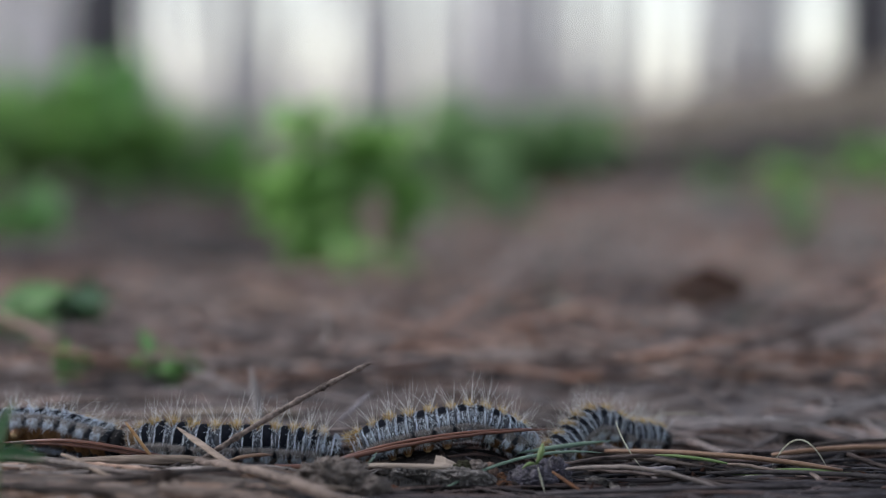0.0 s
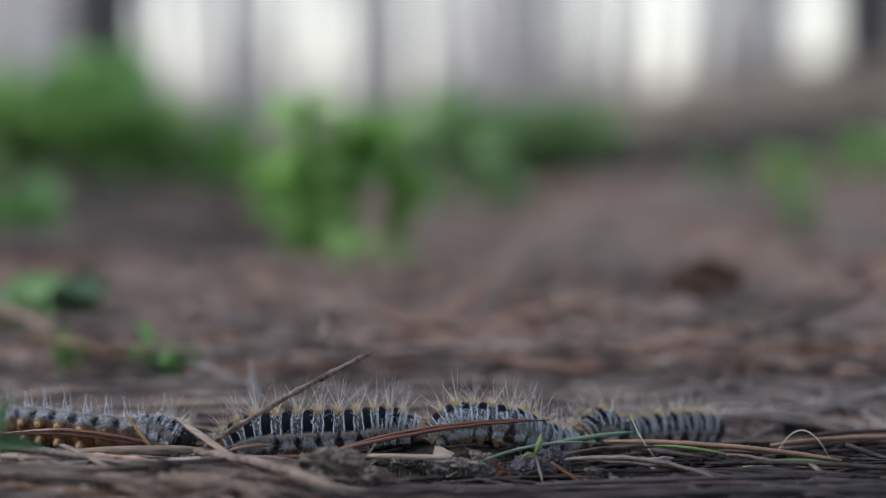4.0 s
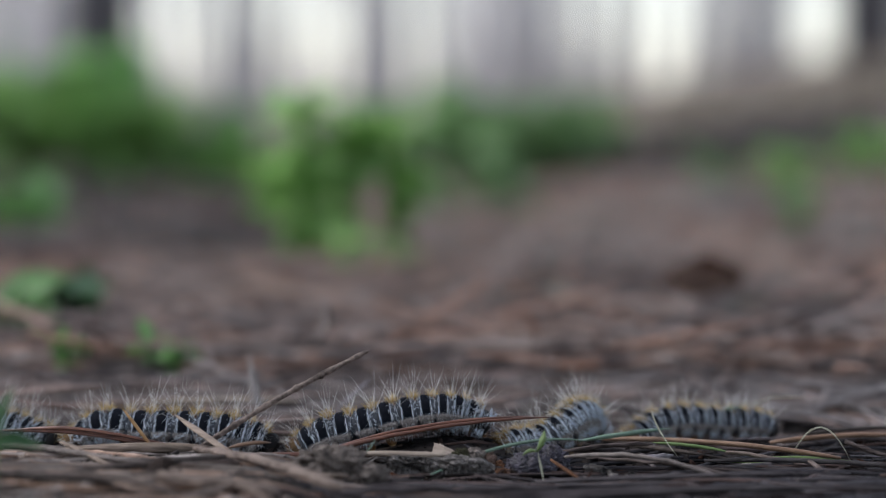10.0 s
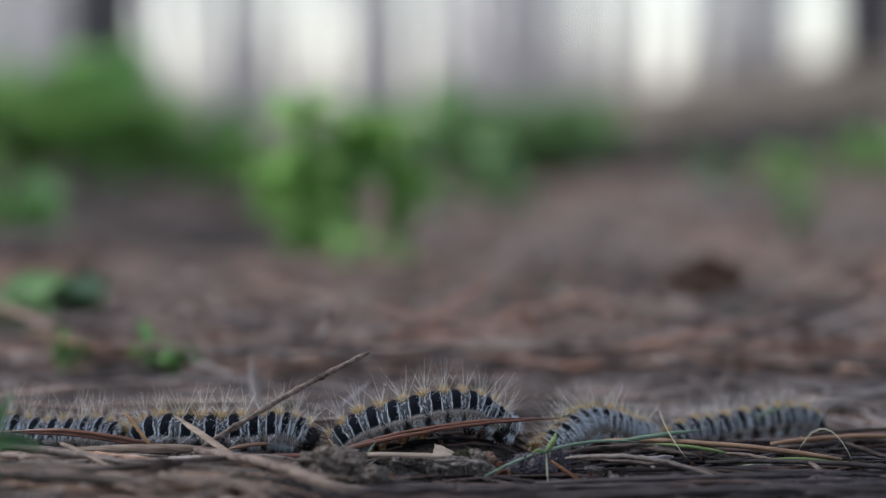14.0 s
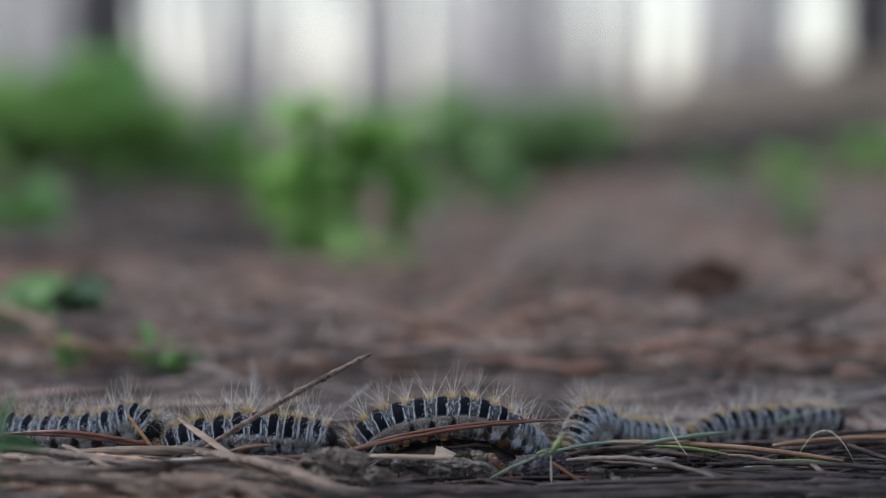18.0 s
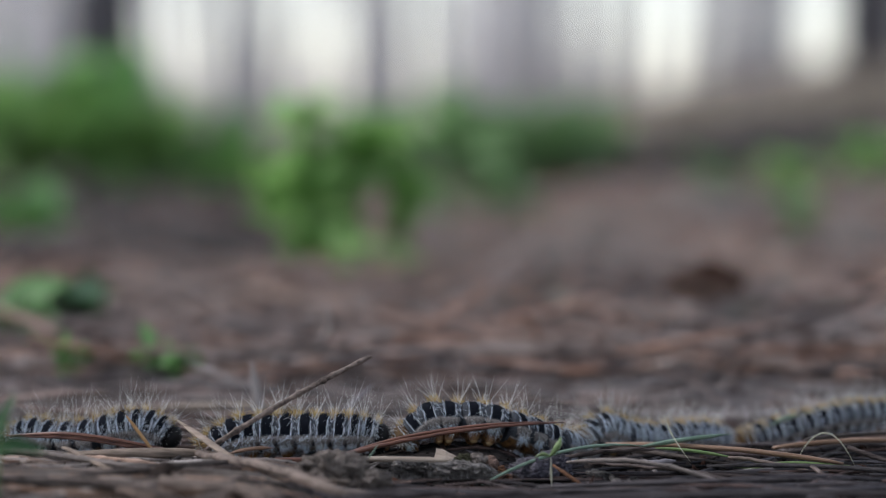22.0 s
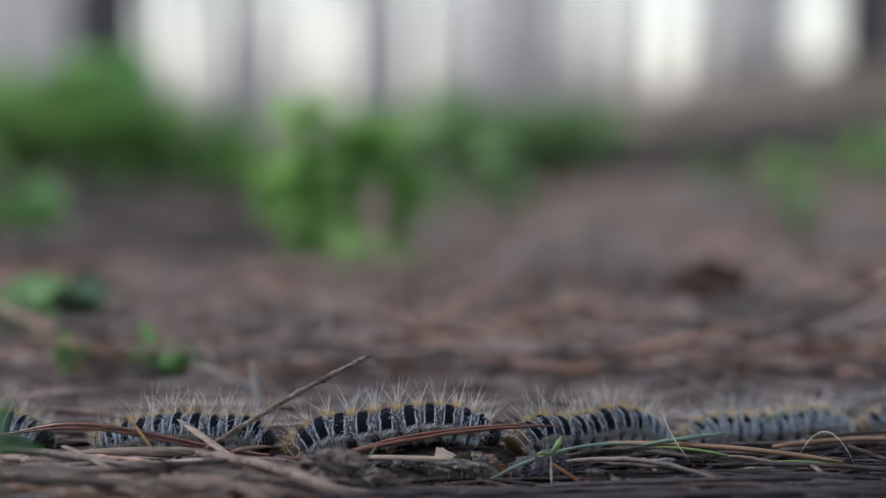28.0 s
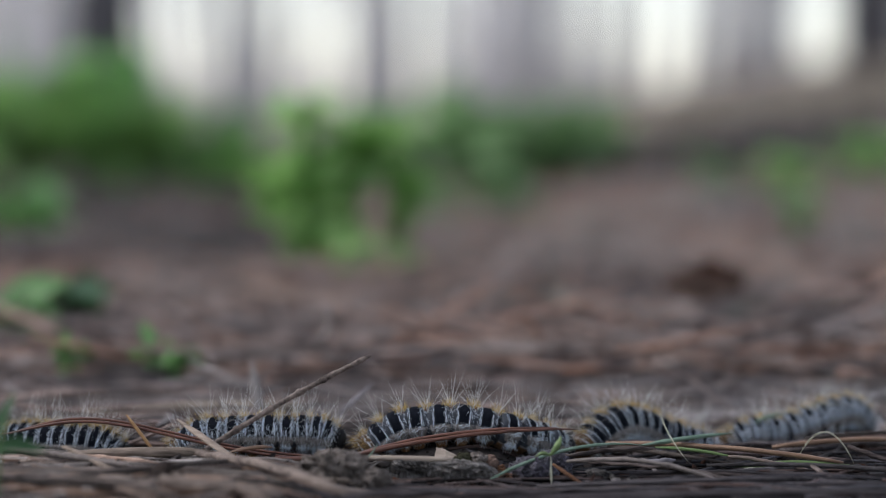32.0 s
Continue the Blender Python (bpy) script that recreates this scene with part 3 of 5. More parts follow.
rod("dry_stalk", (-0.0302, 0.0420, -0.0008), (-0.0319, 0.0460, 0.0081), 1.0 * MM, bank_stalk_mat, "pale dry stalk standing behind the trail", "stalk", ends=(.9, .2), slim=.6)
rod("dry_stalk", (-0.0465, 0.0550, -0.0015), (-0.0248, 0.0800, -0.0010), .9 * MM, straw_mat, "pale dry stalk lying behind the trail", "stalk")
rod("dry_stalk", (-0.0598, 0.0400, 0.0000), (-0.0235, 0.0460, 0.0004), 1.2 * MM, chip_mat, "pale pinkish dry stalk lying behind the trail", "stalk", rise=.0004, flat=.6)
rod("dead_stick", (0.0395, 0.1200, -0.0050), (0.0582, 0.1100, -0.0063), 1.6 * MM, bark_mat, "dark grey dead stick behind the trail", "stick", crook=.0006, knots=.15)
rod("dead_stick", (0.0537, 0.0900, -0.0064), (0.0968, 0.1300, -0.0027), 2.0 * MM, bark_mat, "dark grey dead stick behind the trail", "stick", crook=.0008, knots=.15)
rod("dead_stick", (-0.0954, 0.1300, -0.0036), (-0.0483, 0.1000, -0.0028), 1.5 * MM, twig_mat, "brown dead stick behind the trail", "stick", crook=.0006, knots=.15)

def bark_piece(centre, length, height, depth):
    """A broken slab of bark: ridges along it, deep cracks across them, blunt ends."""
    verts, faces = [], []
    na, nx = 72, 120
    for i in range(nx + 1):
        u = i / nx * 2 - 1
        end = (1 - abs(u) ** 9 * .75) * (1 - .1 * noise.noise((u * 3, 7, 1)))
        for k in range(na):
            a = 2 * math.pi * k / na
            c, d = math.cos(a), math.sin(a)
            y, z = math.copysign(abs(c) ** .45, c) * depth / 2, math.copysign(abs(d) ** .45, d) * height / 2
            x = u * length / 2 + .5 * noise.noise((c * 2, d * 2, u * .4)) * abs(u) ** 3 * 3
            ridge = noise.noise((x * .22, y * 1.3, z * 1.6)) * .5 + noise.noise((x * .7, y * 2.6, z * 3.1)) * .34 + noise.noise((x * 2.2, y * 4, z * 5)) * .22 + noise.noise((x * 4.5, y * 7, z * 9)) * .1
            crack = max(0, .1 - abs(noise.noise((x * 1.5, y * 1.1, z * 1.4 + 9)))) * 4 + max(0, .13 - abs(noise.noise((x * .35 + 5, y * .9, z * 1.0)))) * 5.5 + max(0, .08 - abs(noise.noise((x * .9, y * .4 + 3, z * .5)))) * 4
            out = (ridge - crack) * (.35 if d > .8 else 1)
            verts.append((x * MM, (y * end + c * out) * MM, (z * end + d * out) * MM))
    for i in range(nx):
        for k in range(na):
            p, r = i * na + k, i * na + (k + 1) % na
            faces.append((p, p + na, r + na, r))
    faces += [tuple(range(na)), tuple(nx * na + k for k in reversed(range(na)))]
    ob = thing("bark_piece", mesh_from("bark_piece", verts, faces, [bark_mat], smooth=False), "grey cracked bark piece lying in the litter", "bark")
    ob.matrix_world = Matrix.Translation(centre) @ pose(0, 0, 0, 0, 1.5, -4)


bark_piece((-0.0014, -0.0150, -0.0021), 16.8, 4.0, 5.5)
lump("lichen_tuft", (0.0031, -0.0140, -0.0005), (1.3 * MM, 1.1 * MM, 1.0 * MM), lichen_mat, "small olive-green lichen tuft on the bark piece", "lichen", 22, .35, 1.5, grain=.25)
lump("grey_grain", (0.0049, -0.0140, -0.0003), (1.4 * MM, 1.1 * MM, 1.0 * MM), clod_mat, "small grey grain on the bark piece", "grain", 23, .3)
lump("clod", (-0.0151, -0.0240, -0.0003), (4.6 * MM, 3.2 * MM, 2.5 * MM), clod_mat, "crumbly grey-brown clod of dry earth", "clod", 9, .32, 1.5, grain=.2)
lump("clod", (-0.0106, -0.0250, -0.0016), (3.2 * MM, 2.6 * MM, 1.6 * MM), clod_mat, "crumbly grey-brown clod of dry earth", "clod", 14, .32, 1.5, grain=.2)
lump("dark_pellet", (0.0127, -0.0130, -0.0026), (3.3 * MM, 2.8 * MM, 2.4 * MM), pellet_mat, "dark purple-grey crumbly pellet in the litter", "pellet", 6, .2, 1.4, grain=.16)
lump("dark_pellet", (0.0158, -0.0090, -0.0020), (2.9 * MM, 2.2 * MM, 2.3 * MM), pellet_mat, "dark purple-grey crumbly pellet in the litter", "pellet", 26, .22, 1.4, grain=.16)
lump("brown_grain", (0.0066, -0.0120, -0.0012), (1.3 * MM, 1.1 * MM, 1.2 * MM), grain_mat, "small pinkish-brown grain on the bark piece", "grain", 3, .25)
lump("brown_grain", (0.0082, -0.0100, -0.0030), (1.8 * MM, 1.4 * MM, 1.2 * MM), rust_bark_mat, "rusty brown scale in the litter", "grain", 8, .3)
lump("rotten_wood", (0.0629, 0.2280, 0.0054), (9 * MM, 8 * MM, 7.5 * MM), rot_mat, "dark rotten wood lump on the forest floor", "wood", 5, .35, 1.3, grain=.15)
rod("rust_flake", (-0.0309, -0.0110, 0.0002), (-0.0245, -0.0100, 0.0009), .7 * MM, tan_needle_mat, "small rusty flake of dead leaf by the trail", "leaf flake", ends=(.3, .2), flat=.4, rise=.0003)
rod("rusty_twig", (0.0157, -0.0150, -0.0009), (0.0207, -0.0210, -0.0037), .36 * MM, rust_bark_mat, "short rusty twig in the litter", "twig", knots=.1)
rod("rusty_twig", (0.0078, -0.0130, -0.0030), (0.0123, -0.0120, -0.0023), .6 * MM, red_needle_mat, "short rusty twig in the litter", "twig", knots=.2)
lump("rusty_scale", (0.0086, -0.0150, -0.0036), (2.2 * MM, 1.2 * MM, 1.3 * MM), rust_bark_mat, "rusty brown scale of rotten wood in the litter", "scrap", 24, .35, 1.6, grain=.2)
lump("pale_scrap", (0.0341, -0.0300, -0.0027), (2.2 * MM, 1.2 * MM, .7 * MM), dull_grass_mat, "pale blue-grey scrap in the litter", "scrap", 7, .3)
lump("bark_scrap", (-0.0226, 0.1900, -0.0005), (4 * MM, 3 * MM, 2 * MM), clod_mat, "pale weathered bark scrap on the forest floor", "scrap", 12, .3)
lump("pale_scrap", (0.0570, 0.0520, -0.0038), (2.0 * MM, 1.4 * MM, 1.2 * MM), pale_stalk_mat, "small whitish scrap behind the trail", "scrap", 17, .3)
lump("brown_scrap", (0.0614, 0.0560, -0.0039), (2.6 * MM, 1.6 * MM, 1.3 * MM), red_needle_mat, "small reddish-brown scrap behind the trail", "scrap", 18, .3)


def wood_chip(corners, thick):
    """A flat split chip: a rough-edged wedge with thickness."""
    rnd = random.Random(8)
    ring = []
    for p, r in zip(corners, corners[1:] + corners[:1]):
        for i in range(8):
            ring.append(Vector(p).lerp(Vector(r), i / 8) + Vector([rnd.gauss(0, .00005) for _ in range(3)]))
    n = len(ring)
    mid = sum(ring, Vector()) / n
    back = Vector((0, thick, -thick * .5))
    verts = [p - mid for p in ring] + [p - mid + back for p in ring] + [Vector((0, -.0003, .0002)), back]
    faces = [(i, (i + 1) % n, n + (i + 1) % n, n + i) for i in range(n)]
    faces += [(2 * n, (i + 1) % n, i) for i in range(n)] + [(2 * n + 1, n + i, n + (i + 1) % n) for i in range(n)]
    ob = thing("wood_chip", mesh_from("wood_chip", verts, faces, [chip_mat], smooth=False), "pale wedge-shaped wood chip on the bark piece", "wood chip")
    ob.location = mid


wood_chip([(-0.0010, -0.0110, 0.0010), (0.0000, -0.0110, 0.0008), (0.0027, -0.0120, -0.0004), (0.0024, -0.0135, -0.0010), (-0.0014, -0.0140, -0.0009)], .0007)


# ---- leaves and herbs ----
def leaf_mesh(name, mat, length, width, cup=.12, n=6):
    verts, faces = [], []
    for i in range(n + 1):
        u = i / n
        w = width * math.sin(math.pi * min(1, u * .93 + .05)) ** .8 * (1 - .25 * u)
        droop = -length * .25 * u * u
        for s in (-1, -.5, 0, .5, 1):
            verts.append((u * length, s * w / 2, droop + abs(s) * cup * width + .0002 * math.sin(9 * u + 3 * s)))
    for i in range(n):
        for k in range(4):
            a = i * 5 + k
            faces.append((a, a + 5, a + 6, a + 1))
    me = mesh_from(name, verts, faces, [mat])
    return me


def herb(name, base, height, spread, count, leaf, mat, label, seed, category="herb", lean=0.0, low=.25):
    """A low herb: several bent stems, each with leaves of its own."""
    rnd = random.Random(seed)
    base = Vector((base[0], base[1], ground_height(base[0], base[1]) - .0005))
    root = tagged(new(name), label, category)
    root.location = base
    leaves = [leaf_mesh("leaf", mat, leaf * s, leaf * s * .62) for s in (.75, 1.0, 1.25)]
    stems = max(3, count // 7)
    placed = 0
    for i in range(stems):
        a = 2 * math.pi * i / stems + rnd.uniform(-.4, .4)
        r = spread * math.sqrt(rnd.uniform(.08, 1))
        tip = Vector((math.cos(a) * r + lean * spread, math.sin(a) * r * .8, height * rnd.uniform(.55, 1) * (1 - .3 * (r / spread) ** 2)))
        foot = Vector((math.cos(a) * r * .25, math.sin(a) * r * .2, 0))
        line = bow(foot, tip, height * .12, 0, 7)
        verts, faces = [], []
        tube(verts, faces, line, [leaf * .045 * (1 - .08 * k) for k in range(7)], 5)
        child("stem", mesh_from("stem", verts, faces, [stem_mat]), root)
        for k in range(-(-count // stems)):
            if placed >= count:
                break
            placed += 1
            u = rnd.uniform(low, 1)
            j = u * 6
            at = line[int(min(5, j))].lerp(line[int(min(5, j)) + 1], j - int(min(5, j)))
            child("leaf", rnd.choice(leaves), root, Matrix.Translation(at) @ Euler((rnd.gauss(0, .65), rnd.gauss(.1, .6), rnd.uniform(0, 6.28))).to_matrix().to_4x4())
    return root


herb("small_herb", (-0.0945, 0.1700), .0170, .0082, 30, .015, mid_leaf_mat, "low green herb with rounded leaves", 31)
herb("small_herb", (-0.0830, 0.1950), .0155, .007, 20, .014, shade_leaf_mat, "low dark green herb with rounded leaves", 32)
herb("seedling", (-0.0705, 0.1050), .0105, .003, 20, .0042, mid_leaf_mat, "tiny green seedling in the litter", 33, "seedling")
herb("seedling", (-0.0520, 0.1050), .0105, .0066, 32, .0046, dark_leaf_mat, "tiny green seedling in the litter", 34, "seedling")
herb("leafy_herb", (-0.0415, 0.4450), .064, .014, 32, .02, leaf_mat, "tall bright green leafy herb on the forest floor", 35, low=.4)
herb("leafy_herb", (-0.0340, 0.4500), .06, .014, 25, .018, leaf_mat, "bright green leafy herb on the forest floor", 36, low=.55)
herb("leafy_herb", (-0.0150, 0.4500), .052, .011, 17, .016, leaf_mat, "bright green leafy herb on the forest floor", 51, low=.55)
herb("leafy_herb", (-0.0425, 0.4300), .028, .013, 26, .015, leaf_mat, "low bright green leafy herb on the forest floor", 49)
herb("leafy_herb", (-0.0235, 0.4000), .021, .011, 20, .013, leaf_mat, "low bright green leafy herb on the forest floor", 55)
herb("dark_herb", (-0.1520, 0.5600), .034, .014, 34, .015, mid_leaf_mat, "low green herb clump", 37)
herb("dark_herb", (-0.2220, 1.3000), .112, .044, 84, .03, dark_leaf_mat, "dense dark green herb clump", 38)
herb("dark_herb", (-0.2700, 1.2500), .106, .052, 90, .03, leaf_mat, "dense green herb clump", 50)
herb("dark_herb", (-0.3050, 1.3500), .1, .042, 52, .03, dark_leaf_mat, "dense dark green herb clump", 52)
herb("dark_herb", (-0.1880, 1.2500), .076, .032, 66, .03, leaf_mat, "dense green herb clump", 46)
herb("dark_herb", (-0.1500, 1.3000), .07, .034, 46, .028, dark_leaf_mat, "dense dark green herb clump", 39)
herb("dark_herb", (-0.1220, 1.2500), .048, .026, 40, .026, leaf_mat, "dense green herb clump", 53)
herb("dull_herb", (-0.0267, 1.3500), .078, .034, 50, .03, dark_leaf_mat, "dull green herb clump on the forest floor", 40)
herb("dull_herb", (0.0200, 1.2000), .066, .044, 76, .03, dull_leaf_mat, "dull green herb clump on the forest floor", 41)
herb("dull_herb", (0.0640, 1.2000), .060, .038, 56, .03, dull_leaf_mat, "dull green herb clump on the forest floor", 42)
herb("dull_herb", (0.1037, 1.3000), .046, .026, 32, .026, dull_leaf_mat, "dull green herb clump on the forest floor", 48)
herb("dull_herb", (0.0280, 0.8500), .034, .02, 26, .016, dull_leaf_mat, "low green herb clump on the forest floor", 56)
herb("dull_herb", (-0.0060, 0.8500), .024, .012, 18, .015, dull_leaf_mat, "low dull green herb clump on the forest floor", 57)
herb("faint_herb", (0.1790, 0.9000), .03, .012, 26, .014, leaf_mat, "sparse green herb on the forest floor", 54)
herb("faint_herb", (0.1474, 1.0000), .026, .014, 20, .014, dull_leaf_mat, "sparse dull green herb on the forest floor", 43)
herb("faint_herb", (0.1316, 0.5600), .03, .012, 12, .011, dull_leaf_mat, "sparse dull green herb on the forest floor", 44)
herb("faint_herb", (0.2355, 1.0000), .032, .014, 26, .017, leaf_mat, "sparse green herb on the forest floor", 45)


def edge_herb():
    """A low herb at the edge of the trail: three broad leaves on short stems."""
    foot = Vector((-.0555, -.06, ground_height(-.0555, -.06) - .0005))
    root = tagged(new("small_herb"), "low dark green herb at the edge of the trail", "herb")
    root.location = foot
    for tip, length, width, turn, nod, roll in (((-.0012, 0, .0082), .0072, .0042, 6, -8, 24), ((.0002, .001, .0092), .0062, .0022, 40, -80, 10),
                                                ((-.002, -.002, .0045), .0035, .003, -30, 20, 30)):
        verts, faces = [], []
        tube(verts, faces, bow((0, 0, 0), tip, .0004, 0, 6), [.00028] * 6, 5)
        child("stem", mesh_from("stem", verts, faces, [stem_mat]), root)
        child("leaf", leaf_mesh("leaf", shade_leaf_mat, length, width), root, Matrix.Translation(tip) @ Euler((radians(roll), radians(nod), radians(turn))).to_matrix().to_4x4())


edge_herb()


def blade(name, line, width, mat, parent=None, label="", category="grass", origin=None):
    """A grass blade: a thin folded ribbon with thickness along a line."""
    line = [Vector(p) for p in line]
    origin = Vector(origin) if origin is not None else min(line, key=lambda p: p.z)
    n = len(line)
    verts, faces = [], []
    tube(verts, faces, [p - origin for p in line], [width * MM * min(1, .35 + .65 * i / 2, .15 + .85 * (n - 1 - i) / 2.5) for i in range(n)], 6, .75)
    me = mesh_from(name, verts, faces, [mat])
    if parent is not None:
        return child(name, me, parent, None, label)
    ob = thing(name, me, label, category)
    ob.location = origin
    return ob


flat_blade = blade("wild_grass", bow((0.0291, -0.0010, -0.0001), (0.0431, 0.0020, 0.0014), .0003, .001, 9), .5, dull_grass_mat, label="flat blue-green grass blade lying across the trail")
stalk = blade("grass_stalk", bow((0.0046, -0.0200, -0.0035), (0.0297, -0.0020, 0.0001), .0022, 0, 11), .34, dull_grass_mat, label="thin arched grass stalk at the trail")
straw = blade("grass_straw", bow((0.0326, -0.0010, 0.0047), (0.0362, -0.0060, -0.0017), 0, .0006, 8), .13, dry_grass_mat, label="thin pale dry grass straw leaning over the trail")
curl = blade("grass_curl", bow((0.0529, 0.0020, -0.0023), (0.0610, -0.0020, -0.0033), .0046, 0, 11), .14, dry_grass_mat, label="thin curled dry grass stem")
blade("wild_grass", bow((0.0313, -0.0020, -0.0002), (0.0428, -0.0050, -0.0013), .0003, 0, 10), .36, grass_mat, label="green grass blade half hidden in the litter")
blade("wild_grass", bow((0.0480, -0.0060, -0.0018), (0.0605, -0.0080, -0.0022), .0002, 0, 8), .36, grass_mat, label="green grass blade half hidden in the litter")
blade("grass_shoot", bow((-0.0110, -0.0200, 0.0003), (-0.0092, -0.0190, 0.0026), 0, .0003, 7), .16, dull_grass_mat, label="thin pale green grass shoot in front of the trail")
SPRIG_FOOT = Vector((0.0456, 0.0240, -0.0010))
sprig = tagged(new("grass_sprig"), "thin arched dry grass stem with one dull green leaf", "grass")
sprig.location = SPRIG_FOOT
blade("stem", [SPRIG_FOOT, (0.0494, 0.0240, 0.0003), (0.0543, 0.0240, 0.0021), (0.0592, 0.0240, 0.0035), (0.0632, 0.0240, 0.0036), (0.0668, 0.0240, 0.0029)], .13, dry_grass_mat, sprig, "thin pale stem", origin=SPRIG_FOOT)
blade("leaf", bow((0.0494, 0.0240, 0.0003), (0.0543, 0.0234, 0.0021), .0004, 0, 8), .4, dull_grass_mat, sprig, "dull green leaf", origin=SPRIG_FOOT)
sprout = tagged(new("grass_sprout"), "small fresh green grass sprout in the litter", "grass sprout")
sprout.location = (0.0153, -0.0190, -0.0036)
SPROUT_FOOT = Vector((0.0153, -0.0190, -0.0036))
blade("stem", bow((0.0153, -0.0190, -0.0036), (0.0152, -0.0180, 0.0009), 0, 0, 7), .17, dry_grass_mat, sprout, "pale thin stem", origin=SPROUT_FOOT)
blade("leaf", bow((0.0151, -0.0180, 0.0008), (0.0167, -0.0170, 0.0034), 0, .0004, 7), .58, grass_mat, sprout, "fresh green leaf", origin=SPROUT_FOOT)
blade("leaf", bow((0.0151, -0.0180, 0.0008), (0.0130, -0.0180, 0.0006), .0004, 0, 6), .4, grass_mat, sprout, "short green leaf", origin=SPROUT_FOOT)

# the long bowed pair of needles that the caterpillars roll up
pair = tagged(new("needle_pair"), "long bowed pair of red-brown pine needles joined at one end", "pine needle")
PAIR_FOOT, PAIR_TIP = Vector((-.0172, -.0075, -.0014)), Vector((-.0645, -.0060, .0022))
pair.location = PAIR_FOOT


def bowed_needle(aside, lift, radius):
    verts, faces, line = [], [], []
    for i in range(25):
        u = i / 24
        rise = .0030 * math.sin(math.pi * u ** 1.9) ** 1.25
        line.append((PAIR_TIP - PAIR_FOOT) * u + Vector((0, aside * min(1, 5 * (1 - u)), rise + lift * min(1, 5 * (1 - u)))))
    tube(verts, faces, line, [radius * MM * min(1, .5 + i * .25, .35 + (24 - i) * .2) for i in range(25)], 8, .8, .3)
    child("needle", mesh_from("needle", verts, faces, [red_needle_mat]), pair)


bowed_needle(0, 0, .33)
bowed_needle(.0004, .0004, .27)
# the second needle of the propped pair
verts, faces = [], []
tube(verts, faces, [v + Vector((0, .0002, .00036 * min(1, i / 4))) for i, v in enumerate(bow((0, 0, 0), (.0300, .0028, .0044), .0011, 0, 15))], [.34 * MM * min(1, .4 + (14 - i) * .15) for i in range(15)], 8, .8, .3)
child("needle", mesh_from("needle", verts, faces, [red_needle_mat]), red_needle)


# ---- pines ----
def pine(base, height, radius, mat, label, seed, lean=0.0, low=.55, boughs=16):
    rnd = random.Random(seed)
    x, y = base
    root = tagged(new("pine_tree"), label, "tree")
    root.location = (x, y, ground_height(x, y) - .1)
    n = 14
    line = [(lean * height * (i / n) + .12 * noise.noise((seed, i * .35, 0)) * min(1, i / 3), .12 * noise.noise((seed, 9, i * .35)) * min(1, i / 3), height * i / n) for i in range(n + 1)]
    radii = [radius * (1 - .75 * i / n) * (1.25 if i == 0 else 1) for i in range(n + 1)]
    verts, faces = [], []
    tube(verts, faces, line, radii, 14)
    child("trunk", mesh_from("trunk", verts, faces, [mat]), root)
    lv, lf, cv, cf = [], [], [], []
    for k in range(boughs):
        u = rnd.uniform(low, .98)
        i = int(u * n)
        p = Vector(line[i])
        a = rnd.uniform(0, 6.28)
        reach = min(1.5, height * .4 * (1.25 - u))
        q = p + Vector((math.cos(a) * reach, math.sin(a) * reach, reach * .35))
        tube(lv, lf, bow(p, q, -reach * .06, 0, 5), [radii[i] * .35 * (1 - .2 * j) for j in range(5)], 6)
        for _ in range(26):
            c = p.lerp(q, rnd.uniform(.4, 1.05)) + Vector((rnd.gauss(0, .35), rnd.gauss(0, .35), rnd.gauss(.1, .22)))
            for _ in range(5):
                d = Vector((rnd.gauss(0, 1), rnd.gauss(0, 1), rnd.gauss(.3, .7))).normalized() * rnd.uniform(.18, .34)
                e = d.cross(Vector((0, 0, 1))).normalized() * .035
                b = len(cv)
                cv += [c - e, c + e, c + d]
                cf.append((b, b + 1, b + 2))
    child("limbs", mesh_from("limbs", lv, lf, [mat]), root)
    child("crown", mesh_from("crown", cv, cf, [crown_mat], smooth=False), root)


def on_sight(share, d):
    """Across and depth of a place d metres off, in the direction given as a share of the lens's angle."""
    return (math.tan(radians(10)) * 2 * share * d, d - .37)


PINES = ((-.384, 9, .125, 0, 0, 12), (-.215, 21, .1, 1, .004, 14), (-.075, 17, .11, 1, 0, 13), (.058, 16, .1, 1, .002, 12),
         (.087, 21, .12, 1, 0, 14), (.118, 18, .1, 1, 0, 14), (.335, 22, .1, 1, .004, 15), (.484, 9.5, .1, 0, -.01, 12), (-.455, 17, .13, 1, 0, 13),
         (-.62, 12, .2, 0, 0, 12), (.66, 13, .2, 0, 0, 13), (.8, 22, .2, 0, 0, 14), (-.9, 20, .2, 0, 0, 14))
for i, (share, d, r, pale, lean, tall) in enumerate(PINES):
    pine(on_sight(share, d), tall, r, hazy_trunk_mat if pale else trunk_mat,
         "pine with a high crown, haze put into its pale bark colour" if pale else "pine with dark rough bark and a high crown", 60 + i, lean)
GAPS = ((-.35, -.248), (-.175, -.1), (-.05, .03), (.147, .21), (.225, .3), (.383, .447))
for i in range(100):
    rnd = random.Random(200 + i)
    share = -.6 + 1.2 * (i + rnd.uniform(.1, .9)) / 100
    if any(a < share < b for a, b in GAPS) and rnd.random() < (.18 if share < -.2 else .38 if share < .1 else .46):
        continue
    pine(on_sight(share, rnd.uniform(28, 75)), rnd.uniform(13, 17), rnd.uniform(.09, .2), hazy_trunk_mat, "slender pine far off, haze put into its pale bark colour", 120 + i, rnd.gauss(0, .045))
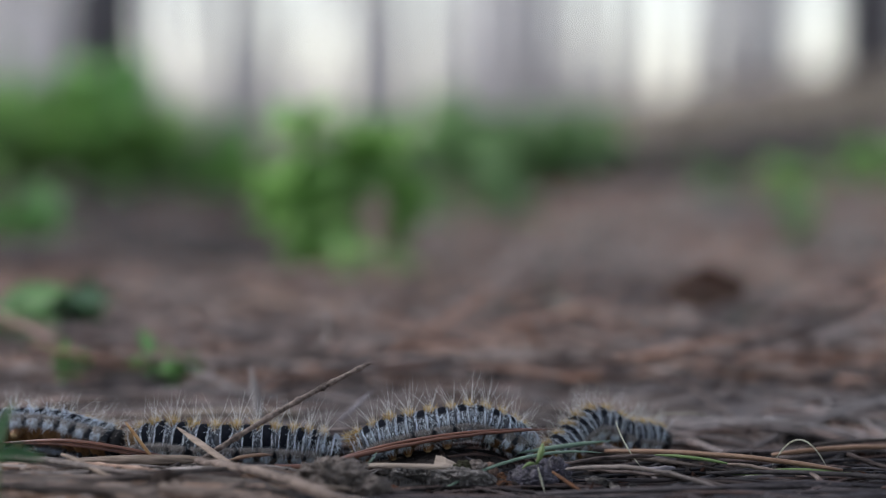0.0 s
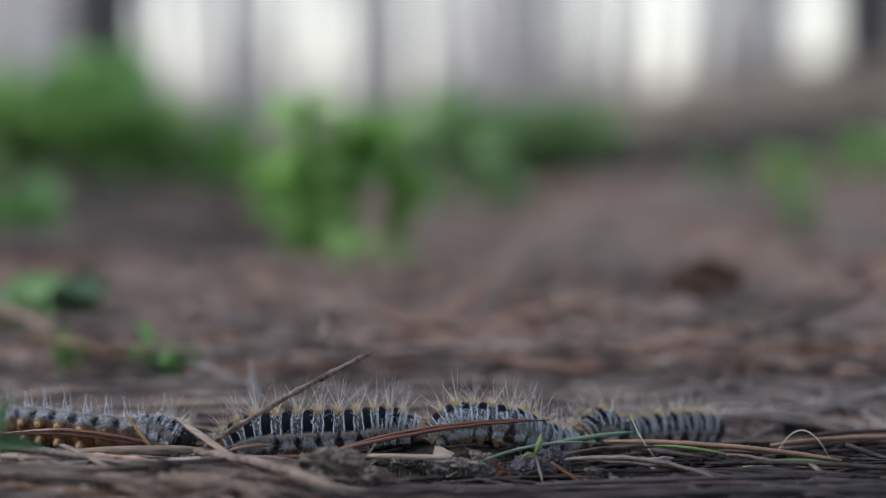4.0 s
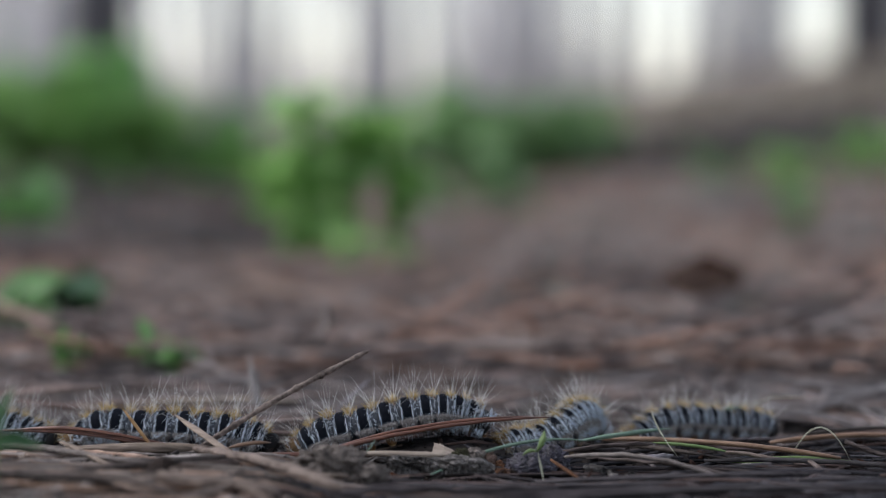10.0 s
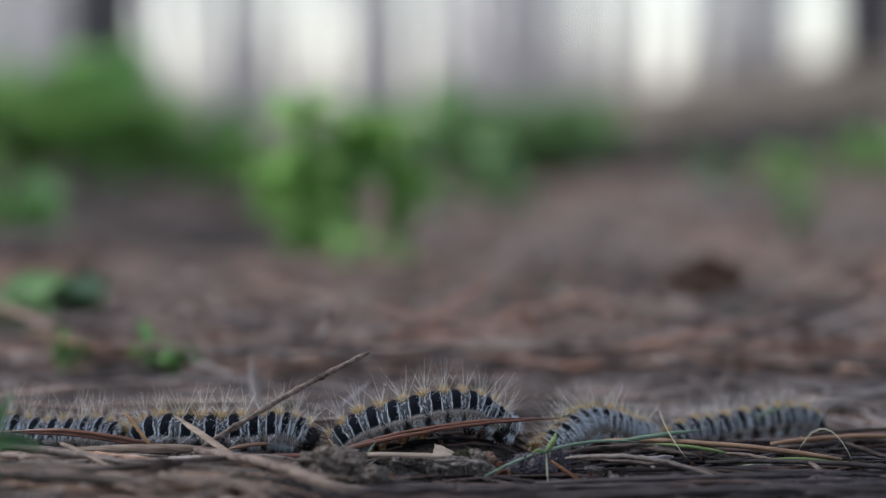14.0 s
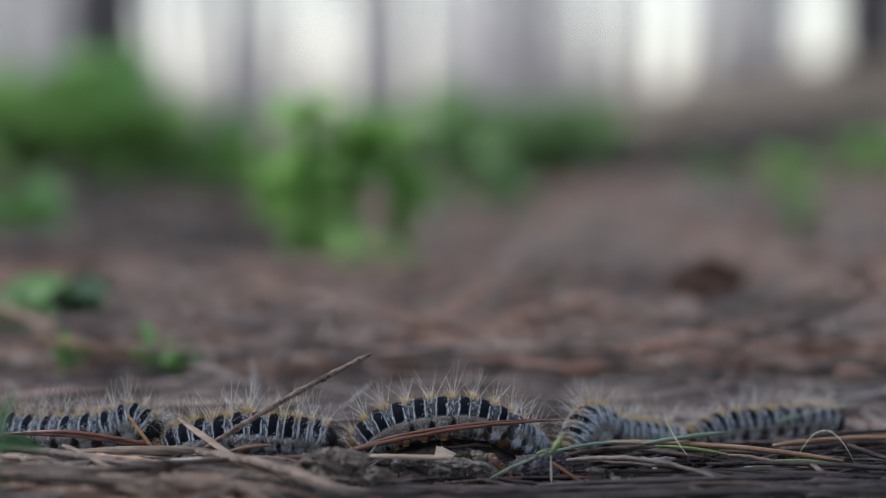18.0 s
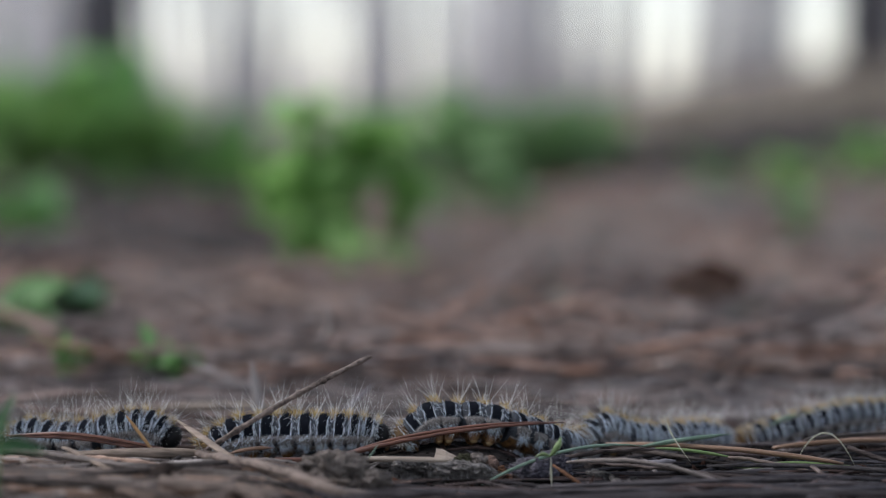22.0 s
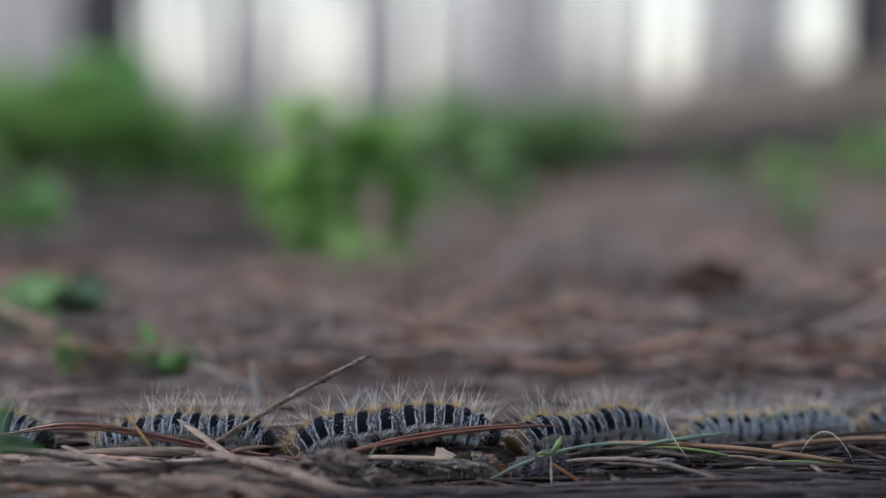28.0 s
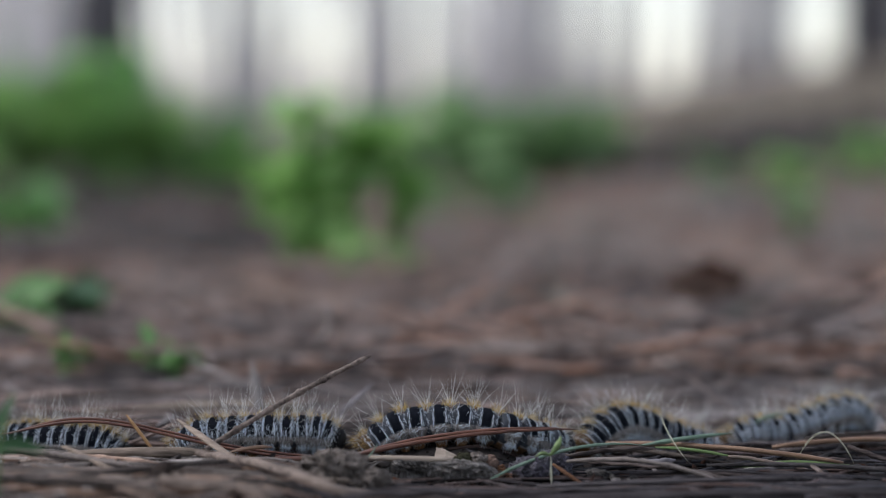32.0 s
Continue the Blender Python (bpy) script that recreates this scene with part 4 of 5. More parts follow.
# unseen pines added behind and beside the camera; low boughs cut the front light
for i, (x, y) in enumerate(((-4, -3), (3.5, -5), (-7, 4), (6, 3), (0, -7), (-1.6, -3.2), (1.8, -3.4), (-3.2, -5.5), (4.6, -2.6), (-6, -1))):
    pine((x, y), 10, .16, trunk_mat, "unseen pine with dark rough bark, its low boughs added to dim the front light", 90 + i, low=.35, boughs=20)


# ---- caterpillars: a head and eleven rings each; lengths in mm, front towards +x ----
RINGS = 11
PITCH = (.8, .95, 1.08, 1.15, 1.18, 1.16, 1.1, 1.0, .92, .86, .82, .8)  # share of the length that each ring and the head take


def hair(verts, faces, p, way, length, r, droop=0.0):
    p, way = Vector(p), Vector(way).normalized()
    side = way.cross(Vector((.3, .2, 1))).normalized()
    up = side.cross(way)
    b = len(verts)
    for u, w in ((0, 1), (.55, .75)):
        c = p + way * length * u - Vector((0, 0, droop * length * u * u))
        for k in range(3):
            a = 2.094 * k
            verts.append((c + (side * math.cos(a) + up * math.sin(a)) * r * w) * MM)
    verts.append((p + way * length - Vector((0, 0, droop * length))) * MM)
    for k in range(3):
        j = (k + 1) % 3
        faces.append((b + k, b + j, b + 3 + j, b + 3 + k))
        faces.append((b + 3 + k, b + 3 + j, b + 6))


def plate_end(s):
    """Half the length of a flank plate: its neighbours nearly meet it above, and gaps open below."""
    return 1.43 - 1.5 * max(0, -.17 - s)


def shell_radius(a, x, half=1.6, size=1.0):
    """Distance of a ring's skin from its axis at the angle a (0: its left, pi/2: up); a plate stands out along each flank."""
    s = math.sin(a)
    plate = 1 / (1 + math.exp((s + .03) / .035)) / (1 + math.exp((-.7 - s) / .05))
    plate *= .1 + .9 / (1 + math.exp((abs(x) - plate_end(s)) / .06))
    end = 1 - (.1 + .1 * max(0, -s + .2)) * abs(x / half) ** 3
    return (2.78 + .22 * s + plate * .5) * end * size


def ring_mesh(name, size=1.0, back=None):
    xs = (-1.6, -1.46, -1.3, -1.2, -1.08, -.8, -.4, 0, .4, .8, 1.08, 1.2, 1.3, 1.46, 1.6)
    sides = 52
    verts, faces, slots = [], [], []
    for x in xs:
        for k in range(sides):
            a = 2 * math.pi * k / sides
            r = shell_radius(a, x, size=size) + .12 * noise.noise((x * 2.2, math.cos(a) * 4, math.sin(a) * 4)) + .06 * noise.noise((x * 5, math.cos(a) * 11, math.sin(a) * 11))
            verts.append((x * MM, math.cos(a) * r * MM, math.sin(a) * r * MM))
    for i in range(len(xs) - 1):
        mid = abs(xs[i] + xs[i + 1]) / 2
        for k in range(sides):
            a = 2 * math.pi * (k + .5) / sides
            b, c = i * sides + k, i * sides + (k + 1) % sides
            faces.append((b, c, c + sides, b + sides))
            s = math.sin(a)
            slots.append(1 if s > -.02 or (mid > plate_end(s) - .06 and s > -.66) else (2 if s < -.73 else 0))
    faces += [tuple(reversed(range(sides))), tuple((len(xs) - 1) * sides + k for k in range(sides))]
    slots += [1, 1]
    return mesh_from(name, verts, faces, [skin_mat, back or back_mat, belly_mat], slots)


def patch_mesh(size=1.0, wide=.74, reach=.964):
    """The velvety black saddle across a ring's back."""
    verts, faces = [], []
    na, nx = 26, 6
    for i in range(nx + 1):
        for k in range(na + 1):
            a = math.pi * (.5 + reach * (k / na - .5))
            w = wide * (1 - .16 * abs(math.cos(a)) ** 6) + .06 * noise.noise((k * .9, i * .1, 4))
            x = -w + 2 * w * i / nx
            edge = .01 if i in (0, nx) or k in (0, na) else .09
            r = shell_radius(a, x, size=size) + edge + .05 * noise.noise((x * 3, a * 6, 2))
            verts.append((x * MM, math.cos(a) * r * MM, math.sin(a) * r * MM))
    for i in range(nx):
        for k in range(na):
            b = i * (na + 1) + k
            faces.append((b, b + na + 1, b + na + 2, b + 1))
    return mesh_from("dark_patch", verts, faces, [patch_mat])


def wart_mesh(size=1.0):
    """The row of small rusty warts between two patches, from which the bristles grow."""
    verts, faces = [], []
    for a in (1.05, 1.4, math.pi - 1.4, math.pi - 1.05):
        r = shell_radius(a, 1.42, size=size)
        p = Vector((1.42, math.cos(a) * r, math.sin(a) * r))
        out = Vector((0, math.cos(a), math.sin(a)))
        tube(verts, faces, [(p + out * h) * MM for h in (-.2, .05, .16, .22)], [w * MM for w in (.3, .27, .17, .05)], 8)
    return mesh_from("warts", verts, faces, [wart_mat])


def coat(kind, seed, size=1.0, thick=1.0):
    """One kind of hair on a ring, on both its sides."""
    rnd = random.Random(seed)
    verts, faces = [], []

    def spot(a, x, sink=.05):
        r = shell_radius(a, x, size=size) - sink
        return Vector((x, math.cos(a) * r, math.sin(a) * r)), Vector((0, math.cos(a), math.sin(a))), Vector((0, -math.sin(a), math.cos(a)))

    for flip in (0, 1):
        def put(a, x, mix, length, r, droop=0.0):
            p, out, up = spot(math.pi - a if flip else a, x)
            up = -up if flip else up
            hair(verts, faces, p, out * mix[0] + up * mix[1] + Vector((mix[2], 0, 0)), length, r, droop)
        if kind == "side":
            for edge in (-.79, .79):
                for wart in (1.48, 1.25, 1.0, .75, .5, .27):
                    lean = rnd.gauss(0, .07)
                    for _ in range(int(5.6 * thick)):
                        put(wart + rnd.gauss(0, .1), edge + rnd.gauss(0, min(.09, .045 + .05 * (thick - .5))), (.05 + rnd.random() * .16, rnd.gauss(-1, .1), lean + rnd.gauss(0, .1)),
                            rnd.uniform(.7, 1.6), .031, .02)
            for wart in (.25, .55, .85, 1.15):
                for _ in range(int(8.5 * thick)):
                    turn = rnd.gauss(0, .6)
                    put(wart + rnd.gauss(0, .1), 1.45 + rnd.gauss(0, .24), (.25 + .3 * rnd.random(), -math.cos(turn), math.sin(turn)), rnd.uniform(.5, 1.5), .025, .05)
            if thick > 1.4:
                for _ in range(int(26 * thick)):
                    put(rnd.uniform(.05, .75), rnd.gauss(0, .42), (.1 + rnd.random() * .3, rnd.gauss(-1, .2), rnd.gauss(0, .3)), rnd.uniform(.5, 1.4), .027, .03)
            for tuft in (-.55, 0, .55):
                for _ in range(int(19 + 5 * thick)):
                    turn = rnd.gauss(0, .5)
                    put(-.5 + rnd.gauss(0, .12), tuft + rnd.gauss(0, .12), (.45, -math.cos(turn), math.sin(turn)), rnd.uniform(.5, 1.6), .026, .1)
        elif kind == "crest":
            for _ in range(int(62 * thick)):
                put(rnd.uniform(1.05, 1.57), 1.45 + rnd.gauss(0, .5), (1, rnd.gauss(.1, .3), rnd.gauss(0, .45)), rnd.uniform(.4, 1.5) * (1.3 if rnd.random() < .3 else 1), .025)
        elif kind == "long":
            for _ in range(13):
                put(rnd.uniform(.75, 1.57), 1.4 + rnd.gauss(0, .3), (1, rnd.gauss(.15, .26), rnd.gauss(-.05, .42)), rnd.choice((1, .5, .7, 1.15)) * rnd.uniform(2.4, 5.8), .028, rnd.gauss(.03, .09))
            for _ in range(6):
                put(rnd.uniform(-.55, -.1), rnd.gauss(0, .5), (.8, rnd.gauss(-.3, .3), rnd.gauss(0, .5)), rnd.uniform(1.0, 2.2), .022, rnd.gauss(.06, .06))
        elif kind == "down":
            for _ in range(110):
                put(rnd.uniform(-.62, -.05), rnd.uniform(-.85, .85), (.22, rnd.gauss(-.8, .3), rnd.gauss(-.2, .4)), rnd.uniform(.3, .8), .02, .04)
            for _ in range(90):
                put(rnd.uniform(-.2, .02), rnd.uniform(-1.42, 1.42), (.6, rnd.gauss(-.2, .5), rnd.gauss(-.1, .5)), rnd.uniform(.25, .6), .021, .04)
        if kind == "flank":
            for _ in range(17):
                put(-.14 + rnd.gauss(0, .1), rnd.gauss(0, .7), (1, rnd.gauss(-.25, .3), rnd.gauss(0, .45)), rnd.uniform(.5, 1.4), .022, .06)
            for _ in range(6):
                put(rnd.uniform(-.25, .05), rnd.gauss(0, .4), (1, rnd.gauss(.1, .2), rnd.gauss(-.05, .35)), rnd.uniform(2.2, 5.0), .033, rnd.gauss(.03, .06))
        if kind == "tail":
            for _ in range(int(70 * thick)):
                put(rnd.uniform(-.6, 1.57), rnd.uniform(-1.5, .6), (.7, rnd.gauss(0, .4), rnd.gauss(-.75, .4)), rnd.uniform(.8, 2.6), .024, .06)
        if kind == "collar":
            for _ in range(50):
                put(rnd.uniform(-.4, 1.57), rnd.uniform(-.3, 1.5), (.8, rnd.gauss(0, .4), rnd.gauss(.6, .4)), rnd.uniform(.8, 2.6), .026, .06)
    mat = {"flank": white_hair_mat, "tail": ochre_hair_mat, "collar": long_hair_mat, "side": white_hair_mat, "crest": ochre_hair_mat, "long": long_hair_mat, "down": grey_hair_mat}[kind]
    return mesh_from(kind + "_hair", verts, faces, [mat])


def leg_mesh(name, front):
    verts, faces, slots = [], [], []
    if front:
        line = [(0, 0, 0), (.15, -.2, -.45), (.35, -.3, -.8), (.2, -.35, -1.05)]
        radii = [.42, .34, .24, .1]
    else:
        line = [(0, 0, 0), (0, -.1, -.4), (0, -.2, -.85), (0, -.24, -1.05), (0, -.26, -1.25)]
        radii = [.85, .8, .62, .5, .3]
    tube(verts, faces, [Vector(p) * MM for p in line], [r * MM for r in radii], 10)
    per = 10
    for i in range(len(faces)):
        slots.append(1 if not front and i // per >= 3 else 0)
    return mesh_from(name, verts, faces, [head_mat if front else belly_mat, foot_mat], slots)


def head_meshes():
    bm = bmesh.new()
    bmesh.ops.create_icosphere(bm, subdivisions=4, radius=1)
    for v in bm.verts:
        c = v.co
        cleft = .12 * math.exp(-(c.y / .13) ** 2) * max(0, c.z * .6 + c.x * .6)
        v.co = Vector((c.x * 1.75, c.y * 2.35, c.z * 2.5)) * (1 - cleft) * MM
    for f in bm.faces:
        f.smooth = True
    me = bpy.data.meshes.new("head_capsule")
    bm.to_mesh(me)
    bm.free()
    me.materials.append(head_mat)
    rnd = random.Random(5)
    hv, hf = [], []
    for _ in range(50):
        a, b = rnd.uniform(0, 6.28), rnd.uniform(-.4, 1.0)
        d = Vector((math.sin(b), math.cos(a) * math.cos(b), math.sin(a) * math.cos(b)))
        hair(hv, hf, (d.x * 1.7, d.y * 2.3, d.z * 2.45), d + Vector((.4, 0, 0)), rnd.uniform(.4, 1.3), .018)
    mv, mf = [], []
    tube(mv, mf, [Vector(p) * MM for p in ((1.0, 0, -1.1), (1.45, 0, -1.55), (1.5, 0, -1.95))], [.75 * MM, .6 * MM, .3 * MM], 8)
    return me, mesh_from("head_hair", hv, hf, [long_hair_mat]), mesh_from("mouthparts", mv, mf, [belly_mat])


COATS = [{k: coat(k, 100 + 10 * v + j, 1.0, .9 if k == "side" else 1.0) for j, k in enumerate(("side", "crest", "long", "down"))} for v in range(4)]
for v, c in enumerate([dict(c) for c in COATS]):
    COATS.append({**c, "side": coat("side", 300 + v, 1.0, 1.9), "crest": coat("crest", 320 + v, 1.0, .6)})
COATS += [{**COATS[v], "side": coat("side", 340 + 10 * k + v, 1.0, thick)} for k, thick in enumerate((1.35, 2.2)) for v in range(4)]
TAIL_HAIR, COLLAR_HAIR, FLANK_HAIR = coat("tail", 400), coat("collar", 410), coat("flank", 430)
RING, TAIL_RING, PATCH, SLIM_PATCHES = ring_mesh("ring"), ring_mesh("tail_ring", back=rust_mat), patch_mesh(1.0, .7), {0: patch_mesh(1.0, .72, .66), 1: patch_mesh(1.0, .6, .52)}
WARTS = wart_mesh()
PROLEG, FRONT_LEG = leg_mesh("proleg", False), leg_mesh("front_leg", True)
HEAD, HEAD_HAIR, MOUTH = head_meshes()


def caterpillar(key, label, seed):
    """Returns the thing and its rings from tail to head."""
    rnd = random.Random(seed)
    root = tagged(new("caterpillar"), label, "caterpillar", "caterpillars in procession")
    rings = []
    for i in range(RINGS):
        ring = child("body_ring", RING if i else TAIL_RING, root)
        if i:
            child("dark_patch", SLIM_PATCHES[seed] if seed < 2 else PATCH, ring, label="velvety black patch")
            child("warts", WARTS, ring, label="small rusty-orange warts")
        coats = COATS[(i + seed) % 4 + (8 + 4 * seed if seed < 2 else 4 if seed == 4 or i >= RINGS - 2 else 0)]
        child("side_hair", coats["side"], ring, label="short bluish-white hair")
        child("crest_hair", coats["crest"], ring, label="short ochre-yellow hair")
        child("long_hair", coats["long"], ring, label="long pale bristles")
        child("flank_down", coats["down"], ring, label="grey downy flank hair")
        if seed == 3 and i < 9:
            child("flank_bristles", FLANK_HAIR, ring, label="dense white bristles along the flank")
        front = i >= 8
        if front or i in (0, 2, 3, 4, 5):
            for s in (-1, 1):
                m = Matrix.Translation((0, s * -1.15 * MM, -2.3 * MM)) @ Matrix.Diagonal((1, s, 1, 1))
                child("front_leg" if front else "proleg", FRONT_LEG if front else PROLEG, ring, m)
        if i == 0 and seed == 2:
            child("tail_hair", COLLAR_HAIR, ring, Matrix.Diagonal((-1, 1, 1, 1)), "pale hair fanned out behind")
        elif i == 0:
            child("tail_hair", TAIL_HAIR, ring, label="ochre hair fanned out behind")
            child("pale_tail_hair", COLLAR_HAIR, ring, Matrix.Diagonal((-1, 1, 1, 1)), "pale hair fanned out behind")
        if i == RINGS - 1 and seed:
            child("collar_hair", COLLAR_HAIR, ring, label="pale hair fanned out over the head")
        rings.append(ring)
    head = child("head", HEAD, root, label="round black head")
    child("head_hair", HEAD_HAIR, head)
    child("mouthparts", MOUTH, head)
    if seed in (1, 2):
        child("face_hair", COATS[4]["side"], head, label="short bluish-white hair over the face")
    for i, piece in enumerate(rings + [head]):
        k = girth(key, i)
        piece.scale = (k if piece is head else PITCH[i] * STEP[key] / 2.95, k, k)
    return root, rings + [head]


# how each body lies: seconds, tail and head across (mm), heights of the back (mm) at seven even steps from tail to head
GAIT = {key: [] for key in "ABCDEF"}
GAIT["A"] += [
    (0, 14.6, 35.9, -0.1, 2.7, 5.0, 5.0, 3.0, 2.2, 0.9),
    (1, 16.7, 38.2, 1.4, 3.8, 3.9, 3.1, 2.3, 2.0, 1.0),
    (2, 19.0, 39.5, 0.5, 3.3, 3.5, 2.9, 2.1, 1.1, -0.2),
    (3, 19.3, 42.3, 1.6, 4.0, 1.9, 1.7, 1.9, 2.0, 1.2),
    (6, 21.2, 49.9, 0.1, 3.0, 2.0, 2.4, 2.5, 1.6, -0.0),
    (7, 22.3, 51.2, -0.0, 2.9, 2.8, 2.7, 2.0, 1.5, -0.1),
    (8, 22.7, 51.7, -0.1, 2.6, 2.6, 2.7, 2.1, 0.9, -0.1),
    (9, 26.7, 52.7, -0.9, 1.5, 2.8, 3.1, 2.1, 0.7, -0.4),
    (10, 28.1, 53.9, -0.8, 1.8, 2.6, 2.3, 1.7, 1.4, -0.4),
]
GAIT["A"] += [
    (11, 30.0, 54.8, -0.8, 3.0, 3.7, 2.7, 1.7, 0.7, -0.7),
    (12, 30.4, 56.1, -1.1, 2.2, 2.9, 2.2, 1.8, 1.6, -0.2),
    (13, 32.3, 59.6, -0.4, 2.4, 2.3, 1.7, 1.3, 1.4, -0.3),
    (14, 33.6, 62.0, -1.3, 0.7, 0.8, 1.5, 1.9, 1.8, -0.1),
    (17, 37.1, 64.3, -0.6, 0.2, 1.2, 2.6, 3.0, 1.6, 0.0),
    (18, 38.0, 64.9, -0.6, 1.3, 1.9, 2.0, 2.1, 1.9, 0.9),
    (19, 40.3, 65.2, -0.5, 2.3, 2.6, 2.2, 1.9, 1.4, 0.3),
    (20, 41.3, 68.1, -0.4, 0.5, 1.4, 2.1, 2.3, 2.1, -0.6),
    (21, 45.0, 70.9, -1.0, 0.9, 0.8, 1.2, 1.5, 2.2, 2.0),
]
GAIT["A"] += [
    (22, 46.9, 73.8, -1.2, 0.2, 1.2, 2.0, 2.5, 2.5, 2.4),
    (23, 52.5, 78.7, -1.7, 1.2, 1.7, 1.8, 1.6, 1.5, 1.4),
    (24, 54.9, 80.6, -1.9, 0.2, 0.9, 1.5, 1.6, 1.6, 1.5),
    (25, 56.9, 84.0, -0.8, 1.2, 1.5, 2.1, 2.3, 2.2, 2.1),
    (28, 66.7, 94.2, -1.4, 1.1, 1.1, 1.0, 0.9, 0.9, 0.8),
    (29, 69.7, 97.1, -1.6, 0.8, 0.8, 0.7, 0.6, 0.5, 0.5),
    (32, 76.7, 105.8, 2.2, 2.1, 2.0, 1.9, 1.8, 1.7, 1.7),
]
GAIT["B"] += [
    (0, -14.3, 13.7, 2.1, 4.5, 5.7, 6.6, 7.0, 5.8, 2.5),
    (1, -12.0, 15.0, 2.2, 4.5, 6.4, 7.5, 6.2, 4.0, 1.5),
    (2, -9.3, 16.7, 2.5, 5.9, 6.7, 6.8, 6.1, 4.3, 1.7),
    (3, -5.6, 18.6, 1.8, 5.3, 6.6, 6.9, 6.1, 3.5, 1.3),
    (6, 1.5, 21.5, 3.5, 5.1, 4.3, 2.9, 1.8, 1.0, 0.1),
    (7, 2.8, 22.9, 2.8, 4.2, 3.6, 2.6, 1.6, 0.9, -0.1),
    (8, 4.7, 23.2, 2.6, 3.7, 3.1, 2.2, 2.0, 3.2, 1.8),
    (9, 6.9, 26.1, 0.2, 2.4, 2.0, 1.9, 3.3, 3.6, 2.4),
    (10, 8.2, 25.7, 0.5, 1.4, 1.5, 3.0, 4.7, 4.3, 0.9),
]
GAIT["B"] += [
    (11, 9.9, 28.6, 0.4, 1.6, 2.9, 3.9, 3.9, 2.7, 0.6),
    (12, 12.4, 28.9, -0.1, 0.6, 3.2, 4.7, 3.8, 1.9, -0.0),
    (13, 14.1, 31.3, -0.2, 1.2, 3.5, 4.1, 3.1, 1.7, 0.6),
    (14, 14.1, 32.7, -0.6, 1.4, 3.4, 3.8, 3.1, 1.5, 0.5),
    (17, 17.0, 36.1, -1.0, 3.7, 4.6, 2.9, 1.4, 0.5, -0.3),
    (18, 17.8, 36.9, -1.0, 3.8, 4.2, 2.1, 1.3, 0.7, 0.2),
    (19, 18.2, 38.3, -0.1, 4.7, 3.9, 1.9, 1.0, 0.8, 0.1),
    (20, 18.2, 39.4, 1.2, 4.2, 2.9, 1.7, 1.1, 0.6, -0.0),
    (21, 18.7, 42.6, 1.7, 4.7, 2.4, 1.4, 1.0, 0.6, -0.4),
]
GAIT["B"] += [
    (22, 20.0, 45.4, 0.7, 3.4, 1.9, 0.9, 0.9, 0.8, -0.5),
    (23, 22.8, 48.5, 0.3, 2.8, 1.0, 0.9, 1.4, 0.8, -0.6),
    (24, 26.8, 52.9, -0.5, 1.2, 2.2, 2.5, 1.2, 0.1, -1.1),
    (25, 27.3, 55.8, 0.3, 1.4, 1.4, 1.0, 0.4, -0.0, -1.1),
    (28, 36.6, 65.9, -1.0, 1.3, 1.3, 1.2, 1.6, 1.5, -0.5),
    (29, 38.9, 68.4, -0.7, 1.4, 1.3, 1.3, 1.5, 2.2, -0.2),
    (30, 40.3, 71.3, -1.2, 1.0, 0.5, 1.0, 2.9, 2.7, -0.3),
    (31, 42.7, 70.3, -1.4, 0.8, 0.2, 0.6, 2.6, 2.4, -0.3),
    (32, 43.6, 71.0, -1.5, 0.6, 0.8, 1.9, 3.0, 3.2, -0.3),
]
GAIT["C"] += [
    (0, -47.2, -15.3, 2.9, 4.3, 4.0, 3.9, 3.8, 3.4, 2.5),
    (1, -42.9, -11.6, 2.1, 3.9, 4.6, 3.8, 3.5, 3.7, 3.2),
    (2, -40.6, -9.5, 1.8, 3.8, 3.7, 3.9, 3.9, 3.9, 3.2),
    (3, -36.7, -5.8, 1.1, 3.5, 4.5, 4.9, 4.6, 4.9, 3.8),
    (6, -29.4, 1.5, 0.8, 4.0, 4.3, 4.5, 5.3, 6.0, 5.2),
    (7, -28.3, 2.1, 0.8, 3.4, 4.3, 5.2, 5.7, 5.8, 4.9),
    (8, -27.2, 4.2, 0.4, 3.5, 4.3, 5.0, 5.7, 6.4, 4.6),
    (9, -24.6, 6.5, 0.2, 4.4, 4.8, 5.2, 5.6, 6.1, 4.6),
    (10, -23.3, 8.1, -0.4, 3.1, 4.4, 5.7, 6.6, 6.4, 4.2),
]
GAIT["C"] += [
    (11, -20.8, 9.8, 1.1, 3.8, 4.8, 5.8, 6.4, 6.2, 2.4),
    (12, -19.5, 12.4, -0.7, 5.0, 6.3, 6.5, 6.5, 5.6, 2.4),
    (13, -18.7, 11.9, 0.1, 3.8, 5.0, 6.7, 7.4, 6.0, 1.7),
    (14, -18.3, 11.4, -0.2, 3.8, 5.6, 6.9, 7.6, 6.8, 3.1),
    (17, -15.5, 13.0, 0.4, 4.5, 6.1, 7.2, 7.8, 6.3, 0.6),
    (18, -15.2, 15.1, 0.4, 4.6, 6.2, 6.8, 6.6, 4.7, 0.5),
    (19, -14.6, 17.3, 1.0, 5.1, 5.9, 6.6, 6.5, 4.3, 0.7),
    (20, -12.2, 18.4, 1.1, 5.0, 6.9, 7.1, 5.8, 3.6, 0.8),
    (21, -10.6, 18.6, 1.3, 4.9, 6.4, 7.3, 7.3, 5.3, 1.7),
]
